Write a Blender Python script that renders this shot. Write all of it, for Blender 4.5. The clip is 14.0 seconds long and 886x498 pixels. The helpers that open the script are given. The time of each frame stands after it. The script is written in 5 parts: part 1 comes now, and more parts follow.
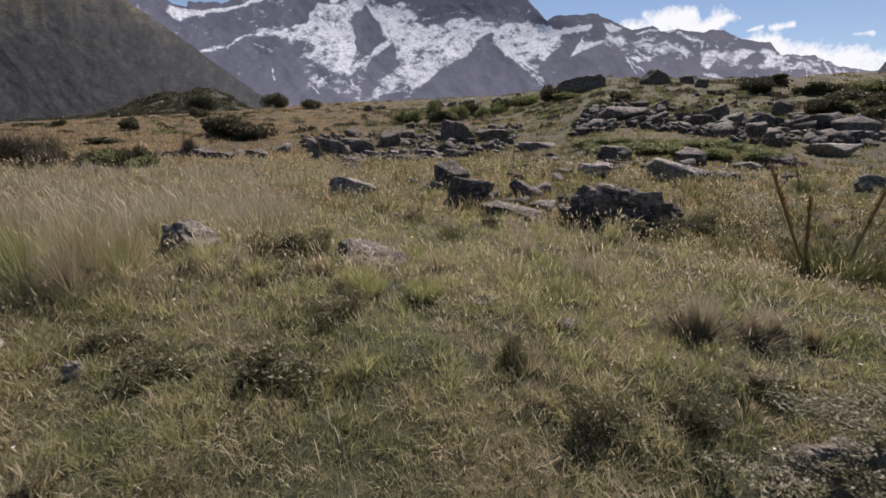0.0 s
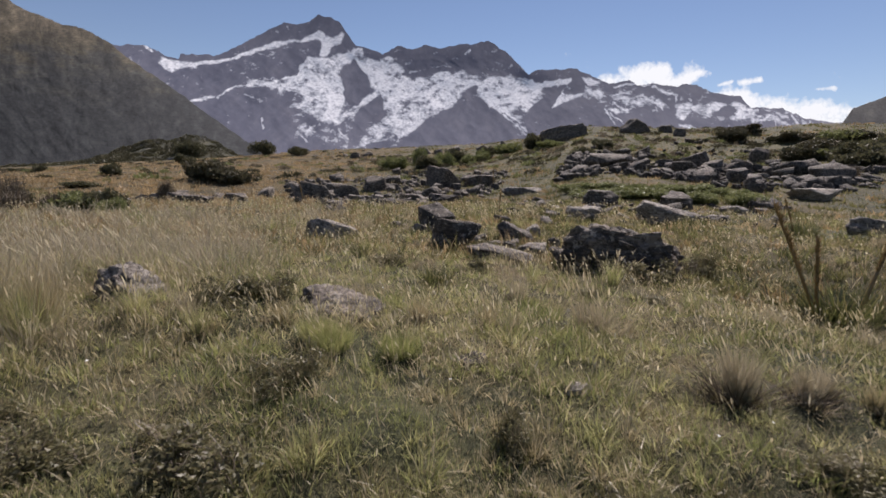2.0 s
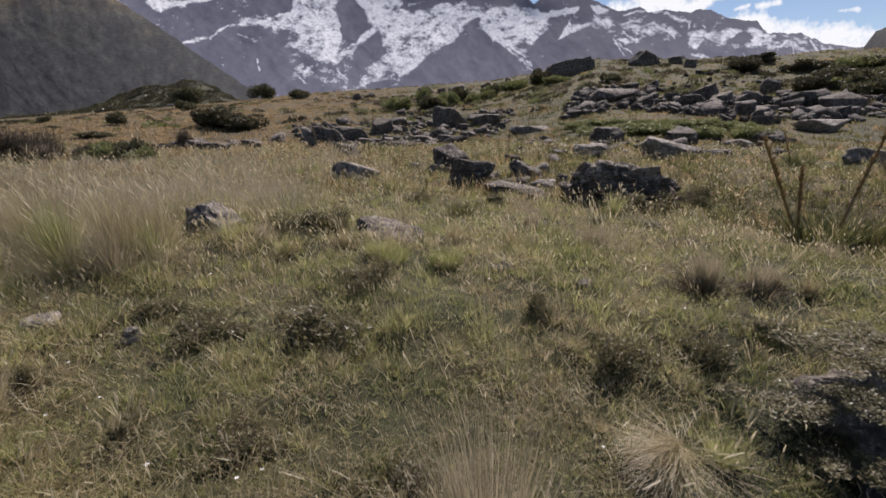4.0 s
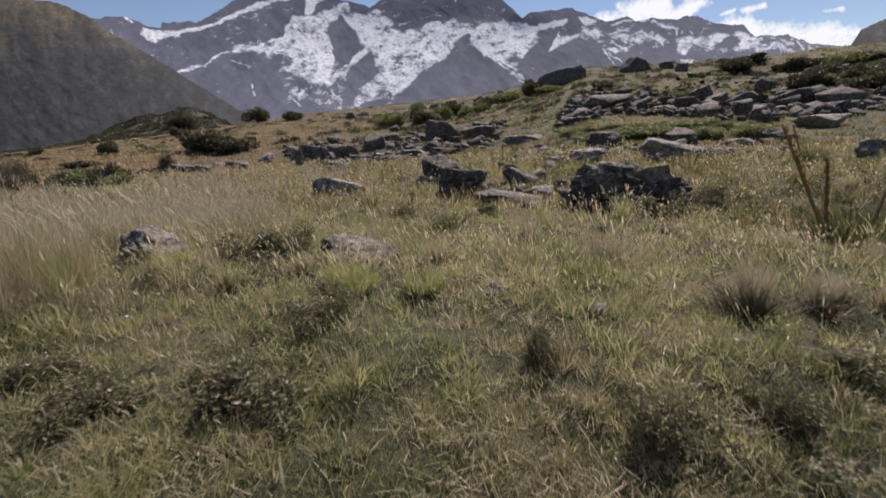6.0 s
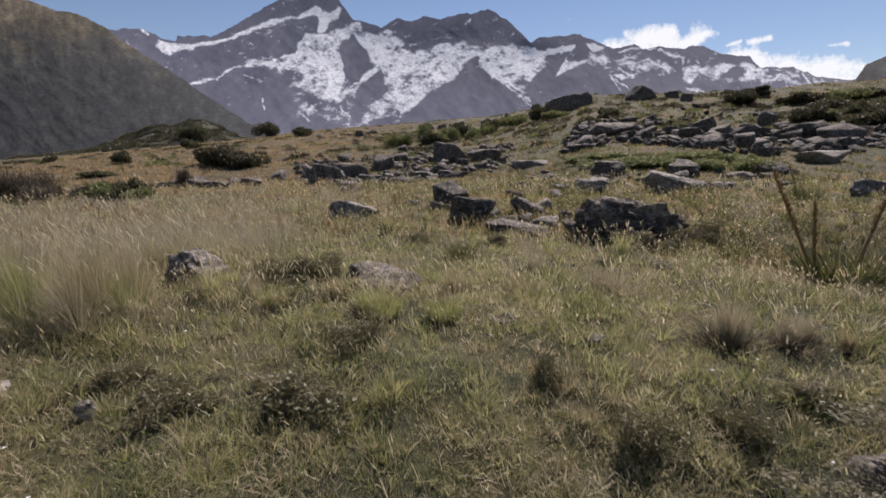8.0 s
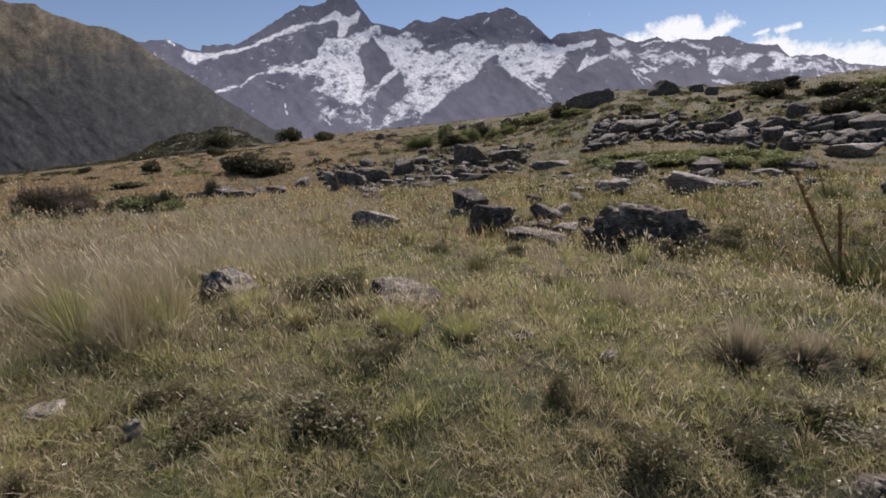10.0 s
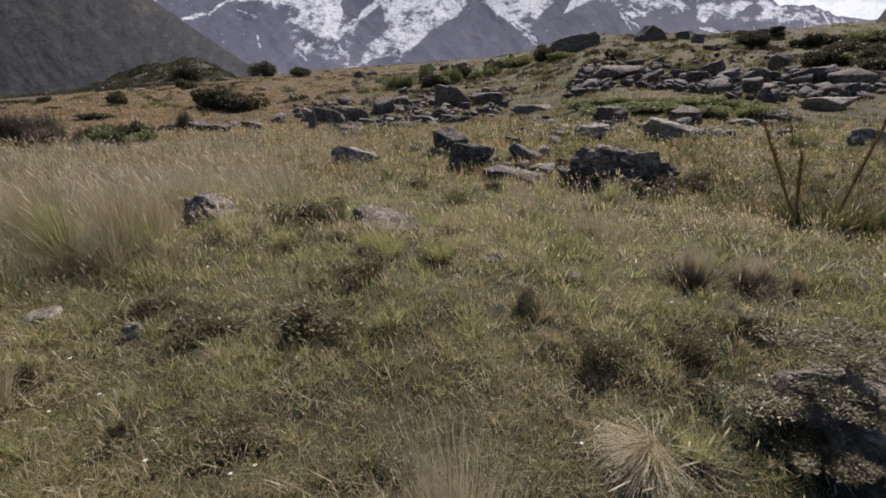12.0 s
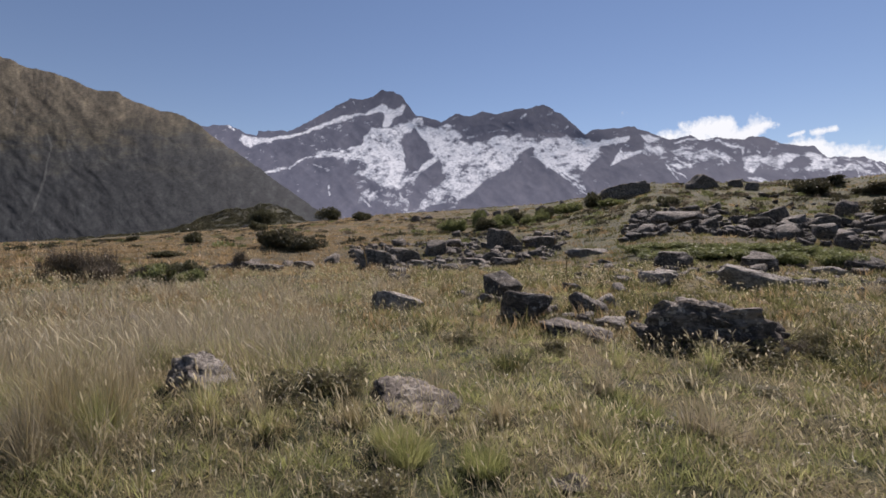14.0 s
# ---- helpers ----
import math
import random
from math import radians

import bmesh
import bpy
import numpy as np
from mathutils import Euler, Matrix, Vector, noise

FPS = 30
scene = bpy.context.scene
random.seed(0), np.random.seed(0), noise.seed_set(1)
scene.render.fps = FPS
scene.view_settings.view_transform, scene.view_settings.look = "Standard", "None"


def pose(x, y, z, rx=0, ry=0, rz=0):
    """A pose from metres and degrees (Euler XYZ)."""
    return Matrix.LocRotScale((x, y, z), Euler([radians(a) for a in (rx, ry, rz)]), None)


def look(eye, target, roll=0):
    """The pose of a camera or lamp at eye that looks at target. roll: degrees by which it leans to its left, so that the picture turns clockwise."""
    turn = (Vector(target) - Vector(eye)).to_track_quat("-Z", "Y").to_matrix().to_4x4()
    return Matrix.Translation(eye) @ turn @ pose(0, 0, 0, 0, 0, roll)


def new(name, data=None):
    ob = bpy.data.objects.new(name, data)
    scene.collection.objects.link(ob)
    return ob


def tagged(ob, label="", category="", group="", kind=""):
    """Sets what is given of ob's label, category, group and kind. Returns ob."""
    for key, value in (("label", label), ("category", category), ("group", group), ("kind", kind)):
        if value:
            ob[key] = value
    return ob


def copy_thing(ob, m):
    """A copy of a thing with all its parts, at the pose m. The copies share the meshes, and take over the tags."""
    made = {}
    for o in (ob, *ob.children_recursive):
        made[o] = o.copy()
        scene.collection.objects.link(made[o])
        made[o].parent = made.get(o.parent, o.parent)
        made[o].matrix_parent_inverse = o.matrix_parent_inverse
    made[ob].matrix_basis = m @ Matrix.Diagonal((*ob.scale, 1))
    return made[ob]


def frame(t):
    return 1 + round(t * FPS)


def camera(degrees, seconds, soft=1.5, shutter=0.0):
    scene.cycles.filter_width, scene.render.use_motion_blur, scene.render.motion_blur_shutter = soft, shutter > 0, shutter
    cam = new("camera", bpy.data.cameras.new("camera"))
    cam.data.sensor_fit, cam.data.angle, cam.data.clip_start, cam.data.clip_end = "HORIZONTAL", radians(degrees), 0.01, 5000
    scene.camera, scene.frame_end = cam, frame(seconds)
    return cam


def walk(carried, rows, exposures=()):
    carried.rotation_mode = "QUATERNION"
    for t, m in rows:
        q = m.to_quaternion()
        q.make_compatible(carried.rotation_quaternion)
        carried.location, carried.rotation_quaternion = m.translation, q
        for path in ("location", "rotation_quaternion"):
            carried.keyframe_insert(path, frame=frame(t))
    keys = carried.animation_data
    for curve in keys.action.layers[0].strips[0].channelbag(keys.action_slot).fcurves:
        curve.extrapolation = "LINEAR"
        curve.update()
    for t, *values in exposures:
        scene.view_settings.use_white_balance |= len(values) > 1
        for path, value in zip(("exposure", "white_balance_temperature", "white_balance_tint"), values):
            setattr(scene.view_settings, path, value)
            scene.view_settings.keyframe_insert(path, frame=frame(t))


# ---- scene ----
cam = camera(84.1, 14.0, 1.6, 0.1)
PATH = [
    (0, (0.067, -0.073, 1.226), (0.044, 1.867, 0.741), 1.3),
    (0.5, (0.006, 0.457, 1.228), (-0.007, 2.44, 0.968), 1.8),
    (1, (-0.02, 0.903, 1.251), (-0.018, 2.902, 1.188), 1.9),
    (1.5, (0.013, 0.925, 1.177), (-0.012, 2.918, 1.016), 1.4),
    (2, (0.1, 0.482, 1.096), (0.128, 2.459, 0.794), 1.4),
    (2.2, (0.13, 0.212, 1.077), (0.176, 2.171, 0.675), 1.1),
    (3.2, (0.01, -0.58, 1.085), (0.035, 1.297, 0.396), 0.3),
    (4.3, (-0.153, 0.032, 1.162), (-0.169, 1.994, 0.772), -0.6),
    (4.5, (-0.102, 0.345, 1.149), (-0.214, 2.323, 0.879), -1.9),
    (5, (0.005, 0.876, 1.132), (-0.182, 2.866, 1.071), -0.4),
    (5.5, (0.1, 0.879, 1.028), (0.007, 2.87, 0.859), 1.0),
    (6, (0.021, 0.398, 0.996), (0.028, 2.342, 0.522), -2.7),
    (6.5, (-0.138, -0.493, 1.128), (-0.034, 1.344, 0.345), -1.5),
    (7, (-0.129, -0.668, 1.19), (-0.006, 1.18, 0.433), -1.4),
    (7.5, (-0.114, -0.46, 1.178), (-0.049, 1.425, 0.514), -0.9),
    (8, (-0.095, 0.003, 1.192), (-0.096, 1.962, 0.791), -0.8),
    (8.2, (-0.086, 0.211, 1.207), (-0.129, 2.193, 0.945), -0.6),
    (9.2, (-0.065, 0.56, 1.305), (-0.16, 2.555, 1.2), -1.5),
    (10.3, (-0.055, -0.465, 1.359), (-0.146, 1.475, 0.884), -2.5),
    (10.5, (-0.062, -0.601, 1.36), (-0.154, 1.339, 0.88), -2.0),
    (11, (-0.077, -0.599, 1.326), (-0.166, 1.315, 0.752), -1.3),
    (11.5, (-0.079, -0.515, 1.296), (-0.162, 1.367, 0.625), -0.8),
    (12, (-0.059, -0.326, 1.259), (-0.066, 1.577, 0.645), -0.4),
    (12.5, (-0.044, 0.009, 1.251), (-0.066, 1.968, 0.847), -0.2),
    (13, (-0.025, 0.342, 1.237), (-0.111, 2.323, 0.97), 0.5),
    (13.5, (-0.006, 0.602, 1.233), (-0.134, 2.586, 1.016), 1.3),
    (14, (-0.047, 0.749, 1.265), (-0.262, 2.737, 1.203), 0.1),
]
walk(cam, [(t, look(eye, target, roll)) for t, eye, target, roll in PATH], [(0, 0.17, 6550, 21), (14, 0.17, 6550, 21)])

# ---- sky, sun ----
SUN_TURN, SUN_HIGH = radians(24), radians(50)
world = bpy.data.worlds.new("sky")
world.use_nodes = True
scene.world = world
sky = world.node_tree.nodes.new("ShaderNodeTexSky")
sky.sky_type, sky.sun_disc = "NISHITA", False
sky.sun_elevation, sky.sun_rotation = SUN_HIGH, SUN_TURN
sky.altitude, sky.air_density, sky.dust_density, sky.ozone_density = 700, 1.0, 0.0, 1.6
back = world.node_tree.nodes["Background"]
world.node_tree.links.new(sky.outputs[0], back.inputs[0])
back.inputs[1].default_value = 0.075
lamp = bpy.data.lights.new("sun", "SUN")
lamp.energy, lamp.angle, lamp.color = 5.3, radians(0.53), (1.0, 0.95, 0.87)
sun = new("sun", lamp)
SUN_WAY = Vector((math.sin(SUN_TURN) * math.cos(SUN_HIGH), math.cos(SUN_TURN) * math.cos(SUN_HIGH), math.sin(SUN_HIGH)))
sun.matrix_world = look(SUN_WAY * 50, (0, 0, 0))


# ---- the lie of the land ----
TABLE = np.random.RandomState(7).rand(256, 256)


def vnoise(x, y, seed=0):
    """Smooth value noise, 0 to 1, over a plane."""
    x, y = np.asarray(x, float) + 17.3 * seed, np.asarray(y, float) + 9.1 * seed
    i, j = np.floor(x).astype(int), np.floor(y).astype(int)
    f, g = x - i, y - j
    f, g = f * f * (3 - 2 * f), g * g * (3 - 2 * g)
    i0, i1, j0, j1 = i % 256, (i + 1) % 256, j % 256, (j + 1) % 256
    return (TABLE[i0, j0] * (1 - f) + TABLE[i1, j0] * f) * (1 - g) + (TABLE[i0, j1] * (1 - f) + TABLE[i1, j1] * f) * g


def fbm(x, y, octaves=4, seed=0, gain=0.5):
    total, amp, norm, x, y = 0.0, 1.0, 0.0, np.asarray(x, float), np.asarray(y, float)
    for k in range(octaves):
        total, norm = total + amp * vnoise(x * 2 ** k, y * 2 ** k, seed + 3 * k), norm + amp
        amp *= gain
    return total / norm


def smooth(a, b, t):
    s = np.clip((np.asarray(t, float) - a) / (b - a), 0, 1)
    return s * s * (3 - 2 * s)


def mound(x, y, x0, y0, wx, wy):
    return np.exp(-((x - x0) / wx) ** 2 - ((y - y0) / wy) ** 2)


def height(x, y):
    """The ground's height: a meadow that climbs to a crest ahead and falls to the valley behind it."""
    x, y = np.asarray(x, float), np.asarray(y, float)
    r = np.hypot(x, y)
    a = np.clip(x / np.maximum(y, 8.0), -1.3, 1.3)
    crest = np.interp(a, (-1.3, -0.9, -0.7, -0.55, -0.44, -0.33, -0.2, -0.08, 0.1, 0.3, 0.6, 0.75), (-0.032, -0.016, -0.001, 0.011, 0.02, 0.031, 0.042, 0.05, 0.06, 0.098, 0.1, 0.118))
    far = 130 - 50 * smooth(0.05, 0.32, a)
    start = 24 - 7 * smooth(0.0, 0.3, a)
    t = np.clip((y - start) / (far - start), 0, 1)
    z = (crest * far + 1.3) * t ** 1.45
    z = z * (1 - smooth(far, far + 160, y)) - 24 * smooth(far + 5, far + 220, y) - 24 * smooth(60, 300, -y)
    z = z - 0.08 + 0.17 * mound(x, y, -1.2, 4.1, 2.2, 1.3) - 0.45 * mound(x, y, 2.2, 1.0, 1.0, 0.8) - 0.1 * mound(x, y, 0.4, 0.5, 1.6, 0.9) + 0.1 * mound(x, y, 0.4, 2.5, 1.4, 0.7)
    z = z - 0.3 * mound(x, y, -4, 27, 9, 7) - 0.6 * mound(x, y, 5.3, 5.8, 1.9, 2.0)
    z = z + 0.14 * (fbm(x / 1.1, y / 1.1, 3, 1) - 0.5) * smooth(0.5, 3, r) + 0.09 * (fbm(x / 0.36, y / 0.36, 2, 5) - 0.5) + 0.045 * (fbm(x / 0.13, y / 0.13, 2, 6) - 0.5) * (1 - smooth(4, 9, r))
    z = z + 0.9 * (fbm(x / 9, y / 9, 3, 2) - 0.5) * smooth(9, 40, r)
    z = z + (19 * mound(x, y, -108, 235, 36, 45) + 7 * mound(x, y, -150, 240, 34, 45)) * (0.72 + 0.56 * fbm(x / 13, y / 13, 4, 8))
    return z

# ---- materials ----
def material(name):
    m = bpy.data.materials.new(name)
    m.use_nodes = True
    m.node_tree.nodes.clear()
    return m, m.node_tree


def node(nt, kind, values=(), **props):
    n = nt.nodes.new(kind)
    for k, v in props.items():
        setattr(n, k, v)
    for k, v in dict(values).items():
        if isinstance(v, bpy.types.NodeSocket):
            nt.links.new(v, n.inputs[k])
        else:
            n.inputs[k].default_value = v
    return n


def ramp(nt, fac, stops):
    n = nt.nodes.new("ShaderNodeValToRGB")
    nt.links.new(fac, n.inputs[0])
    while len(n.color_ramp.elements) < len(stops):
        n.color_ramp.elements.new(0.5)
    for e, (p, c) in zip(n.color_ramp.elements, stops):
        e.position, e.color = p, (*c, 1) if len(c) == 3 else c
    return n.outputs[0]


def mix(nt, fac, a, b, mode="MIX"):
    n = nt.nodes.new("ShaderNodeMix")
    n.data_type, n.blend_type = "RGBA", mode
    for i, v in ((0, fac), (6, a), (7, b)):
        if isinstance(v, bpy.types.NodeSocket):
            nt.links.new(v, n.inputs[i])
        else:
            n.inputs[i].default_value = v if i == 0 else (*v, 1)
    return n.outputs[2]


def calc(nt, op, a, b=0.0, c=0.0):
    n = nt.nodes.new("ShaderNodeMath")
    n.operation = op
    for i, v in enumerate((a, b, c)):
        if isinstance(v, bpy.types.NodeSocket):
            nt.links.new(v, n.inputs[i])
        else:
            n.inputs[i].default_value = v
    return n.outputs[0]


def noisy(nt, where, scale, detail=4, rough=0.6):
    return node(nt, "ShaderNodeTexNoise", {"Vector": where, "Scale": scale, "Detail": detail, "Roughness": rough}).outputs[0]


def finish(m, nt, shader):
    out = nt.nodes.new("ShaderNodeOutputMaterial")
    nt.links.new(shader, out.inputs[0])
    return m


def leafy(name, stops, patch=0.5, patch_scale=0.7, through_share=0.4, gloss=0.03, rough=0.45):
    """Blades and leaves: colour from blade to blade and from patch to patch, light shining through."""
    m, nt = material(name)
    geo = nt.nodes.new("ShaderNodeNewGeometry")
    far = noisy(nt, geo.outputs["Position"], patch_scale, 3)
    far = calc(nt, "MULTIPLY_ADD", far, 3.0, -1.0)
    own = geo.outputs["Random Per Island"]
    f = calc(nt, "ADD", calc(nt, "MULTIPLY", far, patch), calc(nt, "MULTIPLY", own, 1 - patch))
    c = ramp(nt, f, stops)
    d = node(nt, "ShaderNodeBsdfDiffuse", {"Color": c}).outputs[0]
    t = node(nt, "ShaderNodeBsdfTranslucent", {"Color": c}).outputs[0]
    s = node(nt, "ShaderNodeMixShader", {0: through_share, 1: d, 2: t}).outputs[0]
    g = node(nt, "ShaderNodeBsdfGlossy", {"Roughness": rough}).outputs[0]
    s = node(nt, "ShaderNodeMixShader", {0: gloss, 1: s, 2: g}).outputs[0]
    return finish(m, nt, s)


def stone(name, dark, mid, pale, scale=3.0, lichen=0.5, bump=0.6):
    """Weathered greywacke: mottled grey, pale crusts of lichen, dark pits and cracks."""
    m, nt = material(name)
    geo = nt.nodes.new("ShaderNodeNewGeometry")
    tex = nt.nodes.new("ShaderNodeTexCoord")
    info = nt.nodes.new("ShaderNodeObjectInfo")
    where = node(nt, "ShaderNodeVectorMath", {0: geo.outputs["Position"], 1: (0, 0, 0)}).outputs[0]
    a = noisy(nt, where, scale, 6, 0.65)
    b = noisy(nt, where, scale * 5.3, 5, 0.7)
    vor = node(nt, "ShaderNodeTexVoronoi", {"Vector": where, "Scale": scale * 1.7}, feature="DISTANCE_TO_EDGE").outputs[0]
    bed = node(nt, "ShaderNodeMapping", {"Vector": tex.outputs["Object"], "Scale": (1, 1, 5), "Rotation": (radians(24), radians(18), 0)}).outputs[0]
    bed = noisy(nt, bed, scale * 1.6, 5, 0.65)
    f = calc(nt, "ADD", calc(nt, "MULTIPLY", a, 0.4), calc(nt, "ADD", calc(nt, "MULTIPLY", b, 0.25), calc(nt, "MULTIPLY", bed, 0.35)))
    c = ramp(nt, f, [(0.43, dark), (0.5, mid), (0.56, pale)])
    spot = noisy(nt, where, scale * 2.4, 4, 0.75)
    crust = ramp(nt, spot, [(0.60 - 0.12 * lichen, (0, 0, 0)), (0.66 - 0.1 * lichen, (1, 1, 1))])
    c = mix(nt, calc(nt, "MULTIPLY", crust, 0.75), c, (0.34, 0.305, 0.25))
    tone = calc(nt, "MULTIPLY_ADD", info.outputs["Random"], 0.5, 0.75)
    c = mix(nt, 1.0, c, node(nt, "ShaderNodeCombineColor", {0: tone, 1: tone, 2: tone}).outputs[0], "MULTIPLY")
    h = calc(nt, "ADD", calc(nt, "MULTIPLY", b, 0.5), calc(nt, "ADD", a, calc(nt, "MULTIPLY", ramp(nt, vor, [(0.0, (0, 0, 0)), (0.05, (1, 1, 1))]), 0.03)))
    h = calc(nt, "MULTIPLY_ADD", bed, 0.9, h)
    n = node(nt, "ShaderNodeBump", {"Strength": bump, "Distance": 0.06, "Height": h}).outputs[0]
    s = node(nt, "ShaderNodeBsdfPrincipled", {"Base Color": c, "Roughness": 0.85, "Normal": n}).outputs[0]
    return finish(m, nt, s)


def ground_material():
    """Thatch and turf: bare soil, moss, dead straw and short green, in patches."""
    m, nt = material("turf_ground")
    geo = nt.nodes.new("ShaderNodeNewGeometry")
    p = geo.outputs["Position"]
    big, med, fine = noisy(nt, p, 0.11, 4), noisy(nt, p, 0.9, 5, 0.65), noisy(nt, p, 30, 5, 0.7)
    c = ramp(nt, med, [(0.35, (0.042, 0.05, 0.02)), (0.5, (0.08, 0.083, 0.035)), (0.62, (0.135, 0.118, 0.062))])
    dry = ramp(nt, big, [(0.42, (0, 0, 0)), (0.6, (1, 1, 1))])
    xyz = node(nt, "ShaderNodeSeparateXYZ", {0: p}).outputs
    west = node(nt, "ShaderNodeMapRange", {0: xyz[0], 1: -2.0, 2: -12.0}).outputs[0]
    past = node(nt, "ShaderNodeMapRange", {0: xyz[1], 1: 12.0, 2: 22.0}).outputs[0]
    near = node(nt, "ShaderNodeMapRange", {0: xyz[1], 1: 160.0, 2: 130.0}).outputs[0]
    dry = calc(nt, "MAXIMUM", dry, calc(nt, "MULTIPLY", calc(nt, "MULTIPLY", west, past), near))
    c = mix(nt, calc(nt, "MULTIPLY", dry, 0.75), c, (0.2, 0.136, 0.058))
    mid = noisy(nt, p, 0.35, 6, 0.7)
    c = mix(nt, 0.85, c, ramp(nt, mid, [(0.36, (0.42, 0.46, 0.4)), (0.5, (0.9, 0.9, 0.9)), (0.64, (1.4, 1.35, 1.3))]), "MULTIPLY")
    east = node(nt, "ShaderNodeMapRange", {0: xyz[0], 1: 2.0, 2: 9.0}).outputs[0]
    hill = calc(nt, "MULTIPLY", east, node(nt, "ShaderNodeMapRange", {0: xyz[1], 1: 22.0, 2: 36.0}).outputs[0])
    c = mix(nt, calc(nt, "MULTIPLY", hill, 0.75), c, ramp(nt, mid, [(0.36, (0.055, 0.056, 0.022)), (0.5, (0.115, 0.106, 0.04)), (0.64, (0.18, 0.152, 0.064))]))
    out = node(nt, "ShaderNodeMapRange", {0: xyz[1], 1: 12.0, 2: 26.0}).outputs[0]
    c = mix(nt, out, c, mix(nt, 1.0, c, (0.64, 0.64, 0.52), "MULTIPLY"))
    beyond = node(nt, "ShaderNodeMapRange", {0: xyz[1], 1: 138.0, 2: 160.0}).outputs[0]
    c = mix(nt, beyond, c, ramp(nt, mid, [(0.4, (0.022, 0.025, 0.012)), (0.6, (0.058, 0.055, 0.027))]))
    c = mix(nt, 0.8, c, ramp(nt, fine, [(0.3, (0.3, 0.3, 0.3)), (0.7, (1.3, 1.25, 1.1))]), "MULTIPLY")
    n = node(nt, "ShaderNodeBump", {"Strength": 0.8, "Distance": 0.05, "Height": calc(nt, "ADD", fine, med)}).outputs[0]
    s = node(nt, "ShaderNodeBsdfPrincipled", {"Base Color": c, "Roughness": 0.95, "Normal": n}).outputs[0]
    return finish(m, nt, s)


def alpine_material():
    """Far rock walls, with aerial haze put into their colour; snow lies where the mesh says so, white on the fields and
    grey on broken ice.
    """
    m, nt = material("hazed_rock_and_ice")
    geo = nt.nodes.new("ShaderNodeNewGeometry")
    p = geo.outputs["Position"]
    stretch = node(nt, "ShaderNodeMapping", {"Vector": p, "Scale": (1, 0.3, 0.6), "Rotation": (0, radians(25), 0)}).outputs[0]
    a, b, c0 = noisy(nt, stretch, 0.008, 7, 0.62), noisy(nt, stretch, 0.03, 6, 0.7), noisy(nt, stretch, 0.09, 7, 0.8)
    # rock base colour carries the pale blue of aerial haze
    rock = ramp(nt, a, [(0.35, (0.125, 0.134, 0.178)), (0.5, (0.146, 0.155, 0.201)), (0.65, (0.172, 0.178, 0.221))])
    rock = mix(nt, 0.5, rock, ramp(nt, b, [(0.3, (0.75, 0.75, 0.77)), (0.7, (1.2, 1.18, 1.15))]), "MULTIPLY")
    snow = nt.nodes.new("ShaderNodeAttribute")
    snow.attribute_name = "snow"
    f = calc(nt, "ADD", snow.outputs["Fac"], calc(nt, "MULTIPLY_ADD", c0, 1.1, -0.55))
    grain = noisy(nt, node(nt, "ShaderNodeMapping", {"Vector": p, "Scale": (1, 0.3, 1.6), "Rotation": (0, radians(-30), 0)}).outputs[0], 0.05, 7, 0.8)
    grain = ramp(nt, grain, [(0.38, (0.62, 0.64, 0.68)), (0.5, (1.0, 1.0, 1.0)), (0.62, (1.15, 1.15, 1.15))])
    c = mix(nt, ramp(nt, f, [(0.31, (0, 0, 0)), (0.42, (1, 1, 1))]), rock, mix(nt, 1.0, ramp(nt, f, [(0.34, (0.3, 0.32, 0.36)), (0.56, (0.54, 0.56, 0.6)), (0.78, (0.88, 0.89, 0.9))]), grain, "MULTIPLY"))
    n = node(nt, "ShaderNodeBump", {"Strength": 0.1, "Distance": 16.0, "Height": calc(nt, "ADD", a, calc(nt, "MULTIPLY", b, 0.6))}).outputs[0]
    s = node(nt, "ShaderNodeBsdfPrincipled", {"Base Color": c, "Roughness": 0.9, "Specular IOR Level": 0.1, "Normal": n}).outputs[0]
    return finish(m, nt, s)


